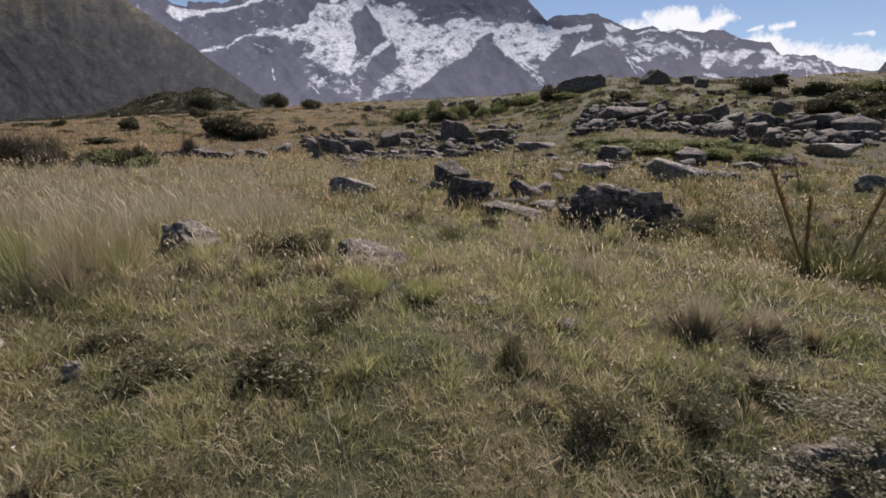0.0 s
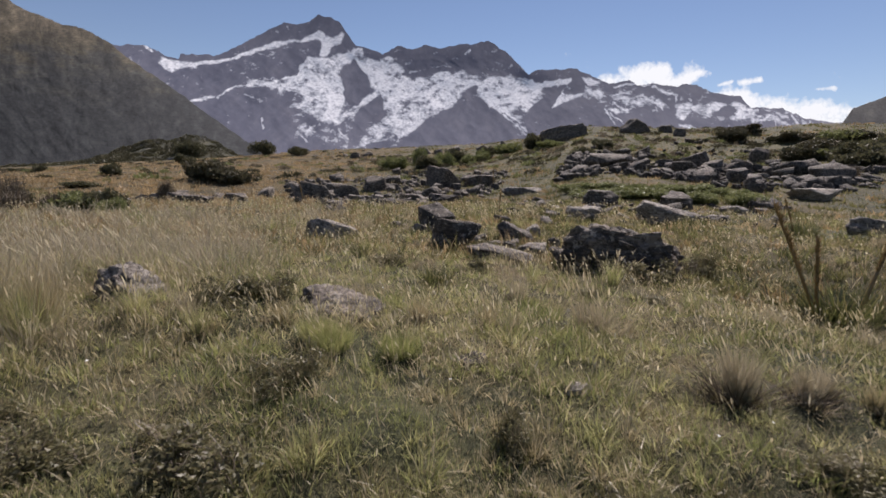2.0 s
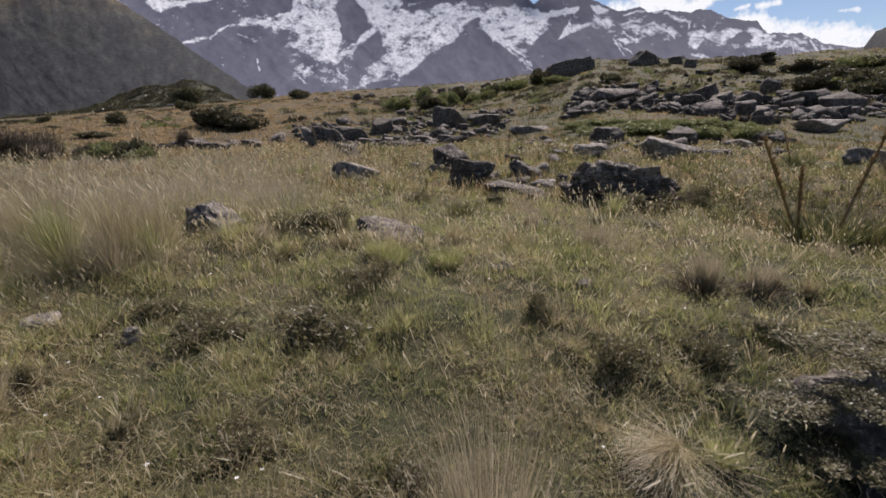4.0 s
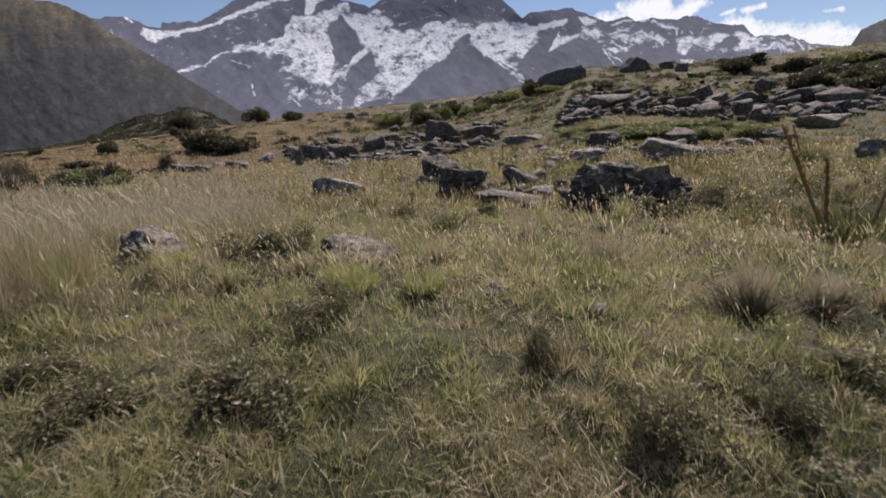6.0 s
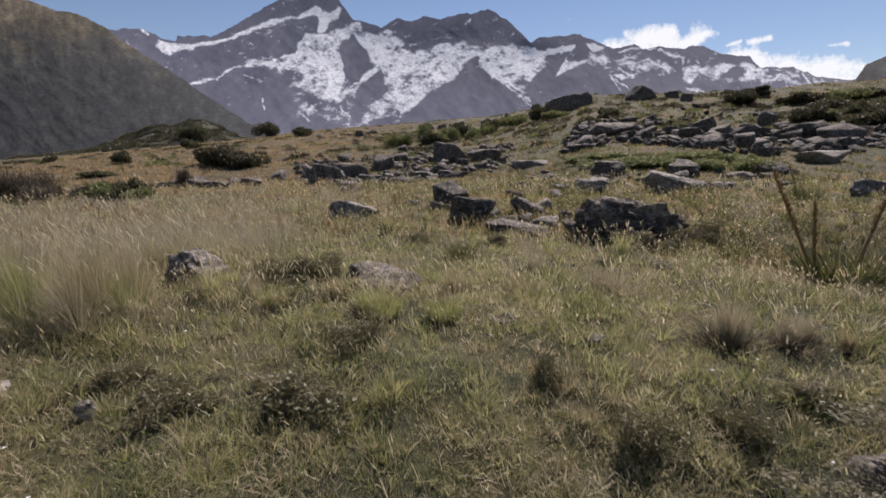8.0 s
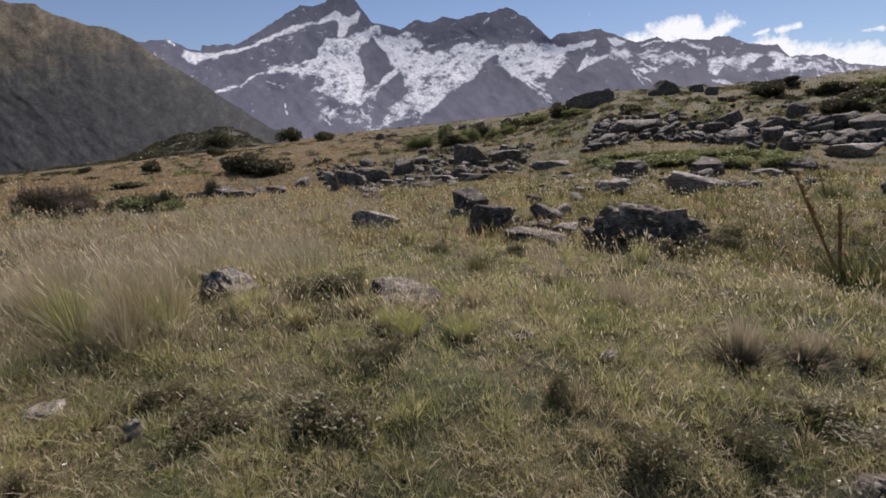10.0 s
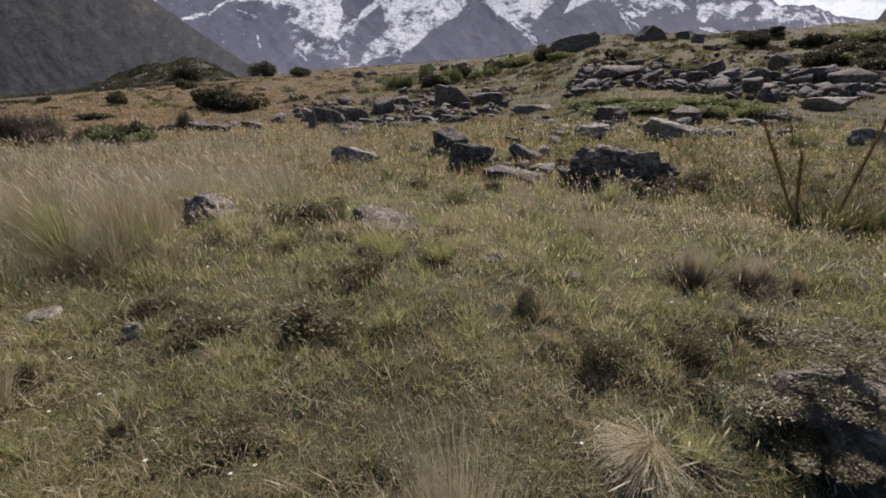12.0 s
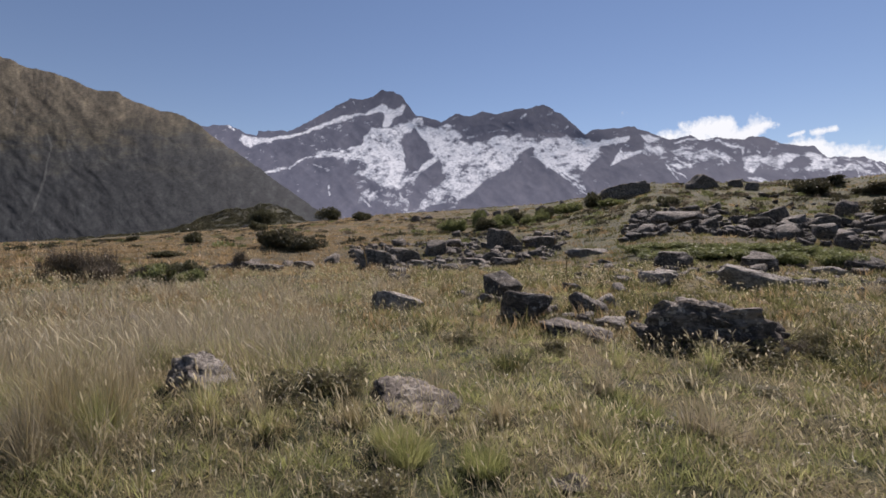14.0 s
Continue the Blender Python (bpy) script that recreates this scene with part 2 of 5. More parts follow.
def hillside_material():
    """A valley side: dark scrub low down, deepened by shade and haze in its colour, tawny tussock and rock bands above,
    pale gullies.
    """
    m, nt = material("scrub_slope")
    across, rise = nt.nodes.new("ShaderNodeAttribute"), nt.nodes.new("ShaderNodeAttribute")
    across.attribute_name, rise.attribute_name = "across", "rise"
    face = node(nt, "ShaderNodeCombineXYZ", {0: across.outputs["Fac"], 1: rise.outputs["Fac"]}).outputs[0]
    level = node(nt, "ShaderNodeMapping", {"Vector": face, "Scale": (0.45, 1.5, 1), "Rotation": (0, 0, radians(14))}).outputs[0]
    fall = node(nt, "ShaderNodeMapping", {"Vector": face, "Scale": (1.2, 0.6, 1), "Rotation": (0, 0, radians(50))}).outputs[0]
    a, b, k = noisy(nt, level, 0.012, 9, 0.68), noisy(nt, face, 0.045, 9, 0.75), noisy(nt, fall, 0.014, 6, 0.55)
    up = calc(nt, "MULTIPLY_ADD", rise.outputs["Fac"], 0.0052, calc(nt, "MULTIPLY_ADD", a, 2.2, -1.82))
    up = calc(nt, "ADD", up, calc(nt, "MULTIPLY_ADD", k, 0.7, -0.35))
    # the low slate tones are scrub plus painted shade and blue haze
    c = ramp(nt, up, [(0.1, (0.028, 0.031, 0.033)), (0.42, (0.04, 0.042, 0.04)), (0.64, (0.06, 0.055, 0.041)), (1.0, (0.092, 0.08, 0.058))])
    c = mix(nt, 1.0, c, ramp(nt, b, [(0.36, (0.62, 0.62, 0.62)), (0.5, (0.95, 0.95, 0.95)), (0.64, (1.55, 1.5, 1.42))]), "MULTIPLY")
    c = mix(nt, 0.5, c, ramp(nt, k, [(0.36, (0.5, 0.5, 0.52)), (0.6, (1.3, 1.3, 1.25))]), "MULTIPLY")
    speck = noisy(nt, level, 0.2, 5, 0.75)
    c = mix(nt, 1.0, c, ramp(nt, speck, [(0.36, (0.66, 0.66, 0.68)), (0.5, (1.0, 1.0, 1.0)), (0.64, (1.32, 1.3, 1.25))]), "MULTIPLY")
    bare = nt.nodes.new("ShaderNodeAttribute")
    bare.attribute_name = "snow"
    f = ramp(nt, calc(nt, "ADD", bare.outputs["Fac"], calc(nt, "MULTIPLY_ADD", b, 0.8, -0.4)), [(0.4, (0, 0, 0)), (0.6, (1, 1, 1))])
    c = mix(nt, calc(nt, "MULTIPLY", f, 0.35), c, (0.13, 0.13, 0.12))
    n = node(nt, "ShaderNodeBump", {"Strength": 0.4, "Distance": 10.0, "Height": calc(nt, "ADD", k, b)}).outputs[0]
    s = node(nt, "ShaderNodeBsdfPrincipled", {"Base Color": c, "Roughness": 0.95, "Specular IOR Level": 0.15, "Normal": n}).outputs[0]
    return finish(m, nt, s)


def cloud_material():
    """White cumulus, its sunlight put in as a glow, that thins out to nothing at its edges."""
    m, nt = material("cloud")
    geo = nt.nodes.new("ShaderNodeNewGeometry")
    puff = nt.nodes.new("ShaderNodeAttribute")
    puff.attribute_name = "puff"
    a = noisy(nt, geo.outputs["Position"], 0.006, 7, 0.62)
    b = noisy(nt, geo.outputs["Position"], 0.02, 4, 0.6)
    f = calc(nt, "ADD", puff.outputs["Fac"], calc(nt, "MULTIPLY_ADD", a, 2.2, -1.1))
    f = calc(nt, "ADD", f, calc(nt, "MULTIPLY_ADD", b, 0.5, -0.25))
    f = ramp(nt, f, [(0.40, (0, 0, 0)), (0.62, (0.55, 0.55, 0.55)), (0.95, (1, 1, 1))])
    # glow stands in for sunlight on the cloud
    white = node(nt, "ShaderNodeEmission", {"Color": (0.93, 1.0, 1.0, 1), "Strength": 0.86}).outputs[0]
    clear = nt.nodes.new("ShaderNodeBsdfTransparent").outputs[0]
    return finish(m, nt, node(nt, "ShaderNodeMixShader", {0: f, 1: clear, 2: white}).outputs[0])


M_GROUND = ground_material()
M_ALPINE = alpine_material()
M_SLOPE = hillside_material()
M_CLOUD = cloud_material()
GREEN = [(0.0, (0.12, 0.145, 0.05)), (0.35, (0.27, 0.29, 0.105)), (0.7, (0.46, 0.44, 0.2)), (1.0, (0.7, 0.63, 0.38))]
M_TURF = leafy("turf_blades", GREEN, 0.6, 1.7, 0.6)
M_OLIVE = leafy("slope_blades", [(0.0, (0.055, 0.06, 0.022)), (0.4, (0.125, 0.125, 0.046)), (0.75, (0.22, 0.2, 0.08)), (1.0, (0.37, 0.315, 0.16))], 0.5, 0.45, 0.5)
M_WISP = leafy("long_straw_blades", [(0.0, (0.2, 0.175, 0.105)), (0.4, (0.34, 0.29, 0.19)), (1.0, (0.55, 0.475, 0.34))], 0.3, 0.9, 0.5)
M_STRAW = leafy("straw_blades", [(0.0, (0.22, 0.19, 0.095)), (0.4, (0.37, 0.31, 0.172)), (1.0, (0.6, 0.505, 0.335))], 0.3, 0.5, 0.5)
M_TAWNY = leafy("tawny_blades", [(0.0, (0.2, 0.145, 0.07)), (0.5, (0.37, 0.265, 0.135)), (1.0, (0.54, 0.41, 0.24))], 0.35, 0.2, 0.5)
M_HERB = leafy("herb_leaves", [(0.0, (0.1, 0.112, 0.045)), (0.6, (0.21, 0.21, 0.088)), (1.0, (0.38, 0.34, 0.18))], 0.3, 2.5, 0.45, 0.015, 0.6)
M_SEED = leafy("seed_heads", [(0.0, (0.48, 0.4, 0.24)), (1.0, (0.76, 0.68, 0.48))], 0.1, 1.0, 0.5)
M_SHRUB = leafy("dark_shrub_leaves", [(0.0, (0.05, 0.052, 0.028)), (0.6, (0.1, 0.098, 0.05)), (1.0, (0.19, 0.165, 0.095))], 0.3, 2.0, 0.4)
M_BROWN = leafy("brown_scrub_leaves", [(0.0, (0.09, 0.075, 0.05)), (0.6, (0.17, 0.14, 0.095)), (1.0, (0.28, 0.235, 0.165))], 0.3, 2.0, 0.4)
M_HEATH = leafy("green_shrub_leaves", [(0.0, (0.11, 0.128, 0.048)), (0.6, (0.21, 0.228, 0.088)), (1.0, (0.32, 0.315, 0.14))], 0.3, 2.0, 0.35)
M_HEATHER = leafy("heath_leaves", [(0.0, (0.085, 0.08, 0.04)), (0.6, (0.175, 0.16, 0.076)), (1.0, (0.3, 0.255, 0.14))], 0.3, 2.0, 0.45)
M_SCRUB = leafy("olive_scrub_leaves", [(0.0, (0.048, 0.047, 0.027)), (0.6, (0.09, 0.083, 0.045)), (1.0, (0.15, 0.126, 0.072))], 0.3, 0.1, 0.25)
M_TWIG = leafy("brown_twigs", [(0.0, (0.06, 0.048, 0.034)), (1.0, (0.19, 0.15, 0.105))], 0.2, 3.0, 0.1)
M_DEAD = leafy("dark_dead_leaves", [(0.0, (0.028, 0.023, 0.016)), (0.7, (0.075, 0.06, 0.04)), (1.0, (0.17, 0.135, 0.09))], 0.2, 4.0, 0.15)
M_MOSS = leafy("moss_leaves", [(0.0, (0.06, 0.058, 0.026)), (0.6, (0.13, 0.12, 0.052)), (1.0, (0.24, 0.205, 0.11))], 0.4, 6.0, 0.3)
M_SPEAR = leafy("speargrass_leaves", [(0.0, (0.055, 0.068, 0.022)), (0.6, (0.125, 0.132, 0.043)), (1.0, (0.28, 0.24, 0.1))], 0.15, 3.0, 0.35, 0.08)
M_STALK = leafy("dead_flower_stalk", [(0.0, (0.13, 0.085, 0.036)), (1.0, (0.34, 0.235, 0.105))], 0.2, 9.0, 0.15)
M_PETAL = leafy("white_petals", [(0.0, (0.78, 0.78, 0.75)), (1.0, (0.86, 0.86, 0.84))], 0.1, 9.0, 0.3)
M_ROCK = stone("grey_rock", (0.04, 0.032, 0.024), (0.112, 0.092, 0.071), (0.23, 0.195, 0.157), 4.0, 0.4, 1.0)
M_PALE = stone("pale_rock", (0.075, 0.061, 0.049), (0.21, 0.182, 0.15), (0.39, 0.345, 0.292), 5.0, 0.55, 1.0)
M_DARK = stone("dark_rock", (0.028, 0.022, 0.016), (0.072, 0.058, 0.045), (0.165, 0.137, 0.108), 3.5, 0.3, 1.0)

# ---- the ground, the mountains, the clouds ----
def mesh_from(name, co, faces, mat, attr=None):
    """One mesh from arrays: vertices n x 3 and faces m x 3 or m x 4."""
    me = bpy.data.meshes.new(name)
    co, faces = np.asarray(co, np.float32), np.asarray(faces, np.int32)
    k = faces.shape[1]
    me.vertices.add(len(co))
    me.vertices.foreach_set("co", co.ravel())
    me.loops.add(faces.size)
    me.loops.foreach_set("vertex_index", faces.ravel())
    me.polygons.add(len(faces))
    me.polygons.foreach_set("loop_start", np.arange(0, faces.size, k, dtype=np.int32))
    me.update(calc_edges=True)
    me.materials.append(mat)
    for key, values in (attr or {}).items():
        me.attributes.new(key, "FLOAT", "POINT").data.foreach_set("value", np.asarray(values, np.float32))
    return me


def smoothed(me):
    me.polygons.foreach_set("use_smooth", np.ones(len(me.polygons), bool))
    return me


def grid_faces(rows, cols):
    i = np.arange(rows - 1)[:, None] * cols + np.arange(cols - 1)[None]
    return np.stack([i, i + 1, i + cols + 1, i + cols], -1).reshape(-1, 4)


def build_ground():
    """One sheet: fine rings round the walk, wider ones out to the horizon."""
    rings = np.concatenate([[0.0], np.geomspace(0.25, 9, 210), np.geomspace(9.4, 4600, 170)])
    turns = np.concatenate([np.linspace(-1.0, 1.0, 290), np.linspace(1.0, 2 * math.pi - 1.0, 90)[1:]])
    r, t = np.meshgrid(rings, turns, indexing="ij")
    x, y = r * np.sin(t), r * np.cos(t)
    co = np.stack([x, y, height(x, y)], -1).reshape(-1, 3)
    ob = new("ground", smoothed(mesh_from("ground", co, grid_faces(len(rings), len(turns)), M_GROUND)))
    return tagged(ob, "alpine meadow ground of turf, moss and thatch", "ground", kind="structure")


def strokes(u, v, rows):
    """How much a place lies on any of the streaks (from, to, half width)."""
    best = np.zeros_like(u)
    for u0, v0, u1, v1, w in rows:
        du, dv = u1 - u0, v1 - v0
        t = np.clip(((u - u0) * du + (v - v0) * dv) / (du * du + dv * dv), 0, 1)
        d = np.hypot(u - u0 - t * du, v - v0 - t * dv)
        best = np.maximum(best, np.clip(1.15 - 0.65 * d / w, 0, 1))
    return best


def area(u, v, corners, soft=0.004):
    """Where a place lies inside an outline: 1 well inside, 0 well outside."""
    inside, far = np.zeros(u.shape, bool), np.full(u.shape, 9.0)
    for (a, b), (c, d) in zip(corners, corners[1:] + corners[:1]):
        t = np.clip(((u - a) * (c - a) + (v - b) * (d - b)) / ((c - a) ** 2 + (d - b) ** 2), 0, 1)
        far = np.minimum(far, np.hypot(u - a - t * (c - a), v - b - t * (d - b)))
        inside ^= ((b > v) != (d > v)) & (u < (c - a) * (v - b) / (d - b + 1e-12) + a)
    return np.clip(0.5 + np.where(inside, far, -far) / (2 * soft), 0, 1)


def build_range():
    """The snowy range across the valley: a jagged crest, walls and gullies below it, glaciers on its face."""
    crest = [(-0.832, 0.214), (-0.634, 0.231), (-0.566, 0.231), (-0.528, 0.212), (-0.505, 0.208), (-0.502, 0.219), (-0.438, 0.215), (-0.414, 0.222), (-0.350, 0.257), (-0.301, 0.279), (-0.278, 0.275), (-0.252, 0.284), (-0.237, 0.294), (-0.212, 0.292), (-0.194, 0.283), (-0.182, 0.266), (-0.165, 0.240), (-0.148, 0.237), (-0.113, 0.228), (-0.081, 0.242), (-0.056, 0.237), (-0.028, 0.245), (-0.002, 0.241), (0.034, 0.249), (0.073, 0.252), (0.093, 0.259), (0.109, 0.248), (0.139, 0.227), (0.174, 0.196), (0.189, 0.204), (0.267, 0.209), (0.288, 0.200), (0.333, 0.183), (0.371, 0.191), (0.387, 0.180), (0.418, 0.187), (0.465, 0.181), (0.485, 0.187), (0.504, 0.186), (0.532, 0.174), (0.595, 0.166), (0.618, 0.146), (0.681, 0.145), (0.727, 0.127), (0.829, 0.117), (1.147, 0.111)]
    us, ss = np.linspace(-0.68, 0.86, 640), np.linspace(0, 1, 170)
    base, jag = np.interp(us, *np.array(crest).T), 0.006 * (fbm(us * 55, us * 0, 4, 3) - 0.5) + 0.004 * (fbm(us * 190, us * 0 + 5, 2, 4) - 0.5)
    s, u = np.meshgrid(ss, us, indexing="ij")
    even = np.convolve(np.pad(base, 60, mode="edge"), np.hanning(121) / np.hanning(121).sum(), "valid")
    fade = np.exp(-s * 7)
    v = (base[None] * fade + even[None] * (1 - fade)) * (1 - s) - 0.01 * s + jag[None] * np.exp(-s * 30)
    gully = 1 - np.abs(2 * fbm(u * 26 + v * 22, v * 26 - u * 6, 5, 6) - 1)
    spur = fbm(u * 7, v * 5 + 3, 4, 9)
    depth = 2500 + 5000 * v - 1200 * u * u - 9 * (gully - 0.6) * smooth(0, 0.12, s) - 90 * (spur - 0.5) * smooth(0, 0.2, s)
    co = np.stack([u * depth, depth, 1.3 + v * depth], -1).reshape(-1, 3)
    flow, speck = fbm(u * 60 + v * 35, v * 110 - u * 25, 6, 12, 0.68), fbm(u * 230, v * 230, 3, 14, 0.6)
    u, v = u + 0.016 * (fbm(u * 34, v * 34, 4, 10) - 0.5) + 0.006 * (fbm(u * 120, v * 120, 3, 11) - 0.5), v + 0.012 * (fbm(u * 34 + 9, v * 34, 4, 12) - 0.5) + 0.006 * (fbm(u * 120, v * 120 + 7, 3, 13) - 0.5)
    ice_fall = area(u, v, [(-0.258, 0.218), (-0.234, 0.215), (-0.213, 0.217), (-0.202, 0.212), (-0.188, 0.206), (-0.196, 0.189), (-0.190, 0.172), (-0.188, 0.149), (-0.185, 0.132), (-0.193, 0.109), (-0.208, 0.092), (-0.226, 0.087), (-0.243, 0.093), (-0.255, 0.108), (-0.273, 0.120), (-0.287, 0.124), (-0.272, 0.133), (-0.266, 0.145), (-0.284, 0.151), (-0.314, 0.149), (-0.317, 0.160), (-0.302, 0.168), (-0.286, 0.177), (-0.278, 0.191), (-0.272, 0.205)], 0.0035)
    ice_neck = area(u, v, [(-0.213, 0.217), (-0.187, 0.227), (-0.172, 0.237), (-0.153, 0.240), (-0.144, 0.224), (-0.153, 0.208), (-0.169, 0.216), (-0.188, 0.203)], 0.0035)
    ice_ramp = area(u, v, [(-0.121, 0.167), (-0.138, 0.152), (-0.161, 0.135), (-0.185, 0.115), (-0.202, 0.104), (-0.214, 0.084), (-0.196, 0.093), (-0.173, 0.116), (-0.150, 0.129), (-0.133, 0.140), (-0.115, 0.151)], 0.0035)
    ice_shelf = area(u, v, [(-0.153, 0.228), (-0.121, 0.219), (-0.104, 0.225), (-0.087, 0.218), (-0.070, 0.197), (-0.066, 0.184), (-0.053, 0.179), (-0.030, 0.185), (-0.008, 0.196), (0.012, 0.204), (0.023, 0.195), (0.075, 0.194), (0.075, 0.176), (0.059, 0.170), (0.042, 0.156), (0.031, 0.137), (0.003, 0.118), (-0.030, 0.101), (-0.047, 0.079), (-0.076, 0.069), (-0.098, 0.078), (-0.116, 0.069), (-0.133, 0.058), (-0.154, 0.047), (-0.170, 0.033), (-0.162, 0.057), (-0.150, 0.074), (-0.127, 0.097), (-0.104, 0.114), (-0.112, 0.131), (-0.121, 0.148), (-0.132, 0.159), (-0.138, 0.174), (-0.146, 0.190), (-0.155, 0.205)], 0.0035)
    ice_east = area(u, v, [(0.059, 0.174), (0.070, 0.183), (0.092, 0.189), (0.135, 0.193), (0.178, 0.189), (0.189, 0.178), (0.204, 0.171), (0.195, 0.158), (0.187, 0.137), (0.179, 0.126), (0.146, 0.126), (0.119, 0.120), (0.097, 0.134), (0.083, 0.153), (0.072, 0.165)], 0.0035)
    cirque = area(u, v, [(0.468, 0.121), (0.475, 0.140), (0.490, 0.144), (0.515, 0.143), (0.540, 0.157), (0.589, 0.155), (0.604, 0.148), (0.630, 0.139), (0.626, 0.129), (0.600, 0.119), (0.580, 0.127), (0.589, 0.140), (0.575, 0.145), (0.550, 0.138), (0.545, 0.124), (0.530, 0.135), (0.500, 0.130), (0.490, 0.119)], 0.0030)
    saddle = area(u, v, [(-0.538, 0.213), (-0.526, 0.204), (-0.501, 0.200), (-0.464, 0.201), (-0.434, 0.207), (-0.391, 0.219), (-0.355, 0.232), (-0.319, 0.246), (-0.271, 0.249), (-0.260, 0.255), (-0.248, 0.263), (-0.238, 0.268), (-0.224, 0.260), (-0.239, 0.249), (-0.260, 0.245), (-0.295, 0.240), (-0.331, 0.231), (-0.367, 0.220), (-0.403, 0.208), (-0.440, 0.197), (-0.477, 0.191), (-0.502, 0.189), (-0.518, 0.178), (-0.533, 0.185), (-0.544, 0.199)], 0.0025)
    collar = area(u, v, [(-0.254, 0.256), (-0.236, 0.266), (-0.224, 0.258), (-0.201, 0.254), (-0.198, 0.263), (-0.191, 0.259), (-0.193, 0.241), (-0.211, 0.237), (-0.213, 0.227), (-0.225, 0.215), (-0.235, 0.220), (-0.234, 0.241), (-0.241, 0.249)], 0.0025)
    col = area(u, v, [(0.180, 0.180), (0.200, 0.184), (0.232, 0.187), (0.255, 0.191), (0.259, 0.182), (0.242, 0.176), (0.221, 0.177), (0.200, 0.170)], 0.0020)
    slash = area(u, v, [(0.242, 0.171), (0.249, 0.159), (0.287, 0.166), (0.253, 0.147), (0.232, 0.140), (0.211, 0.130), (0.227, 0.149), (0.240, 0.160)], 0.0020)
    apron = area(u, v, [(0.275, 0.196), (0.295, 0.193), (0.318, 0.183), (0.305, 0.177), (0.290, 0.179)], 0.0020)
    basin = area(u, v, [(0.327, 0.137), (0.358, 0.133), (0.385, 0.139), (0.376, 0.126), (0.353, 0.125)], 0.0020)
    streaks = strokes(u, v, [(-0.278, 0.182, -0.320, 0.169, 0.0034), (-0.320, 0.169, -0.368, 0.162, 0.0034), (-0.368, 0.162, -0.398, 0.156, 0.0029), (-0.398, 0.156, -0.435, 0.138, 0.0029), (-0.435, 0.138, -0.484, 0.128, 0.0032), (-0.382, 0.143, -0.365, 0.140, 0.0023), (0.125, 0.121, 0.157, 0.095, 0.0028), (0.135, 0.124, 0.177, 0.084, 0.0028), (0.146, 0.098, 0.181, 0.075, 0.0023), (-0.347, 0.100, -0.344, 0.079, 0.0018), (-0.273, 0.070, -0.259, 0.055, 0.0025), (-0.255, 0.087, -0.261, 0.073, 0.0025), (-0.202, 0.086, -0.188, 0.073, 0.0023), (-0.568, 0.231, -0.557, 0.222, 0.0025), (-0.271, 0.281, -0.257, 0.285, 0.0020), (-0.298, 0.274, -0.293, 0.267, 0.0018), (0.048, 0.234, 0.059, 0.239, 0.0023), (0.135, 0.208, 0.142, 0.214, 0.0023), (0.026, 0.125, 0.064, 0.139, 0.0020), (0.014, 0.115, 0.070, 0.124, 0.0020), (0.031, 0.145, 0.064, 0.161, 0.0025)])
    east_snow = strokes(u, v, [(0.295, 0.169, 0.312, 0.154, 0.0029), (0.345, 0.163, 0.370, 0.168, 0.0023), (0.316, 0.164, 0.329, 0.159, 0.0020), (0.337, 0.128, 0.364, 0.110, 0.0019), (0.327, 0.134, 0.350, 0.108, 0.0019), (0.368, 0.154, 0.399, 0.163, 0.0032), (0.399, 0.163, 0.442, 0.135, 0.0023), (0.378, 0.157, 0.368, 0.138, 0.0023), (0.417, 0.178, 0.441, 0.175, 0.0034), (0.441, 0.175, 0.468, 0.168, 0.0041), (0.466, 0.168, 0.469, 0.151, 0.0025), (0.347, 0.180, 0.411, 0.183, 0.0017), (0.478, 0.112, 0.521, 0.092, 0.0027), (0.491, 0.109, 0.529, 0.096, 0.0019), (0.667, 0.128, 0.678, 0.097, 0.0020), (0.660, 0.134, 0.650, 0.122, 0.0034), (0.675, 0.134, 0.693, 0.126, 0.0034), (0.702, 0.129, 0.718, 0.112, 0.0034), (0.735, 0.106, 0.792, 0.097, 0.0045), (0.342, 0.147, 0.363, 0.133, 0.0018), (0.490, 0.161, 0.496, 0.154, 0.0016), (0.580, 0.111, 0.586, 0.098, 0.0017)])
    spire = area(u, v, [(-0.169, 0.222), (-0.158, 0.202), (-0.160, 0.193), (-0.144, 0.188), (-0.137, 0.159), (-0.150, 0.149), (-0.158, 0.129), (-0.173, 0.129), (-0.189, 0.152), (-0.192, 0.182), (-0.181, 0.193)], 0.0022)
    wedge = area(u, v, [(-0.119, 0.150), (-0.112, 0.133), (-0.123, 0.116), (-0.150, 0.091), (-0.170, 0.086), (-0.161, 0.111), (-0.142, 0.131)], 0.0025)
    fin = area(u, v, [(0.070, 0.175), (0.059, 0.166), (0.037, 0.148), (0.031, 0.137), (0.050, 0.148), (0.070, 0.163), (0.073, 0.170)], 0.0020)
    horn = area(u, v, [(0.064, 0.153), (0.079, 0.152), (0.094, 0.134), (0.119, 0.118), (0.146, 0.077), (0.147, 0.049), (-0.070, 0.049), (-0.042, 0.071), (-0.017, 0.095), (0.009, 0.113), (0.039, 0.137)], 0.0030)
    spike = area(u, v, [(0.241, 0.171), (0.221, 0.166), (0.200, 0.152), (0.186, 0.130), (0.202, 0.121), (0.227, 0.145)], 0.0020)
    tooth = area(u, v, [(0.558, 0.141), (0.572, 0.146), (0.591, 0.134), (0.570, 0.125), (0.550, 0.129)], 0.0020)
    bare = np.maximum.reduce([spire, wedge, fin, 0.75 * horn, spike, tooth])
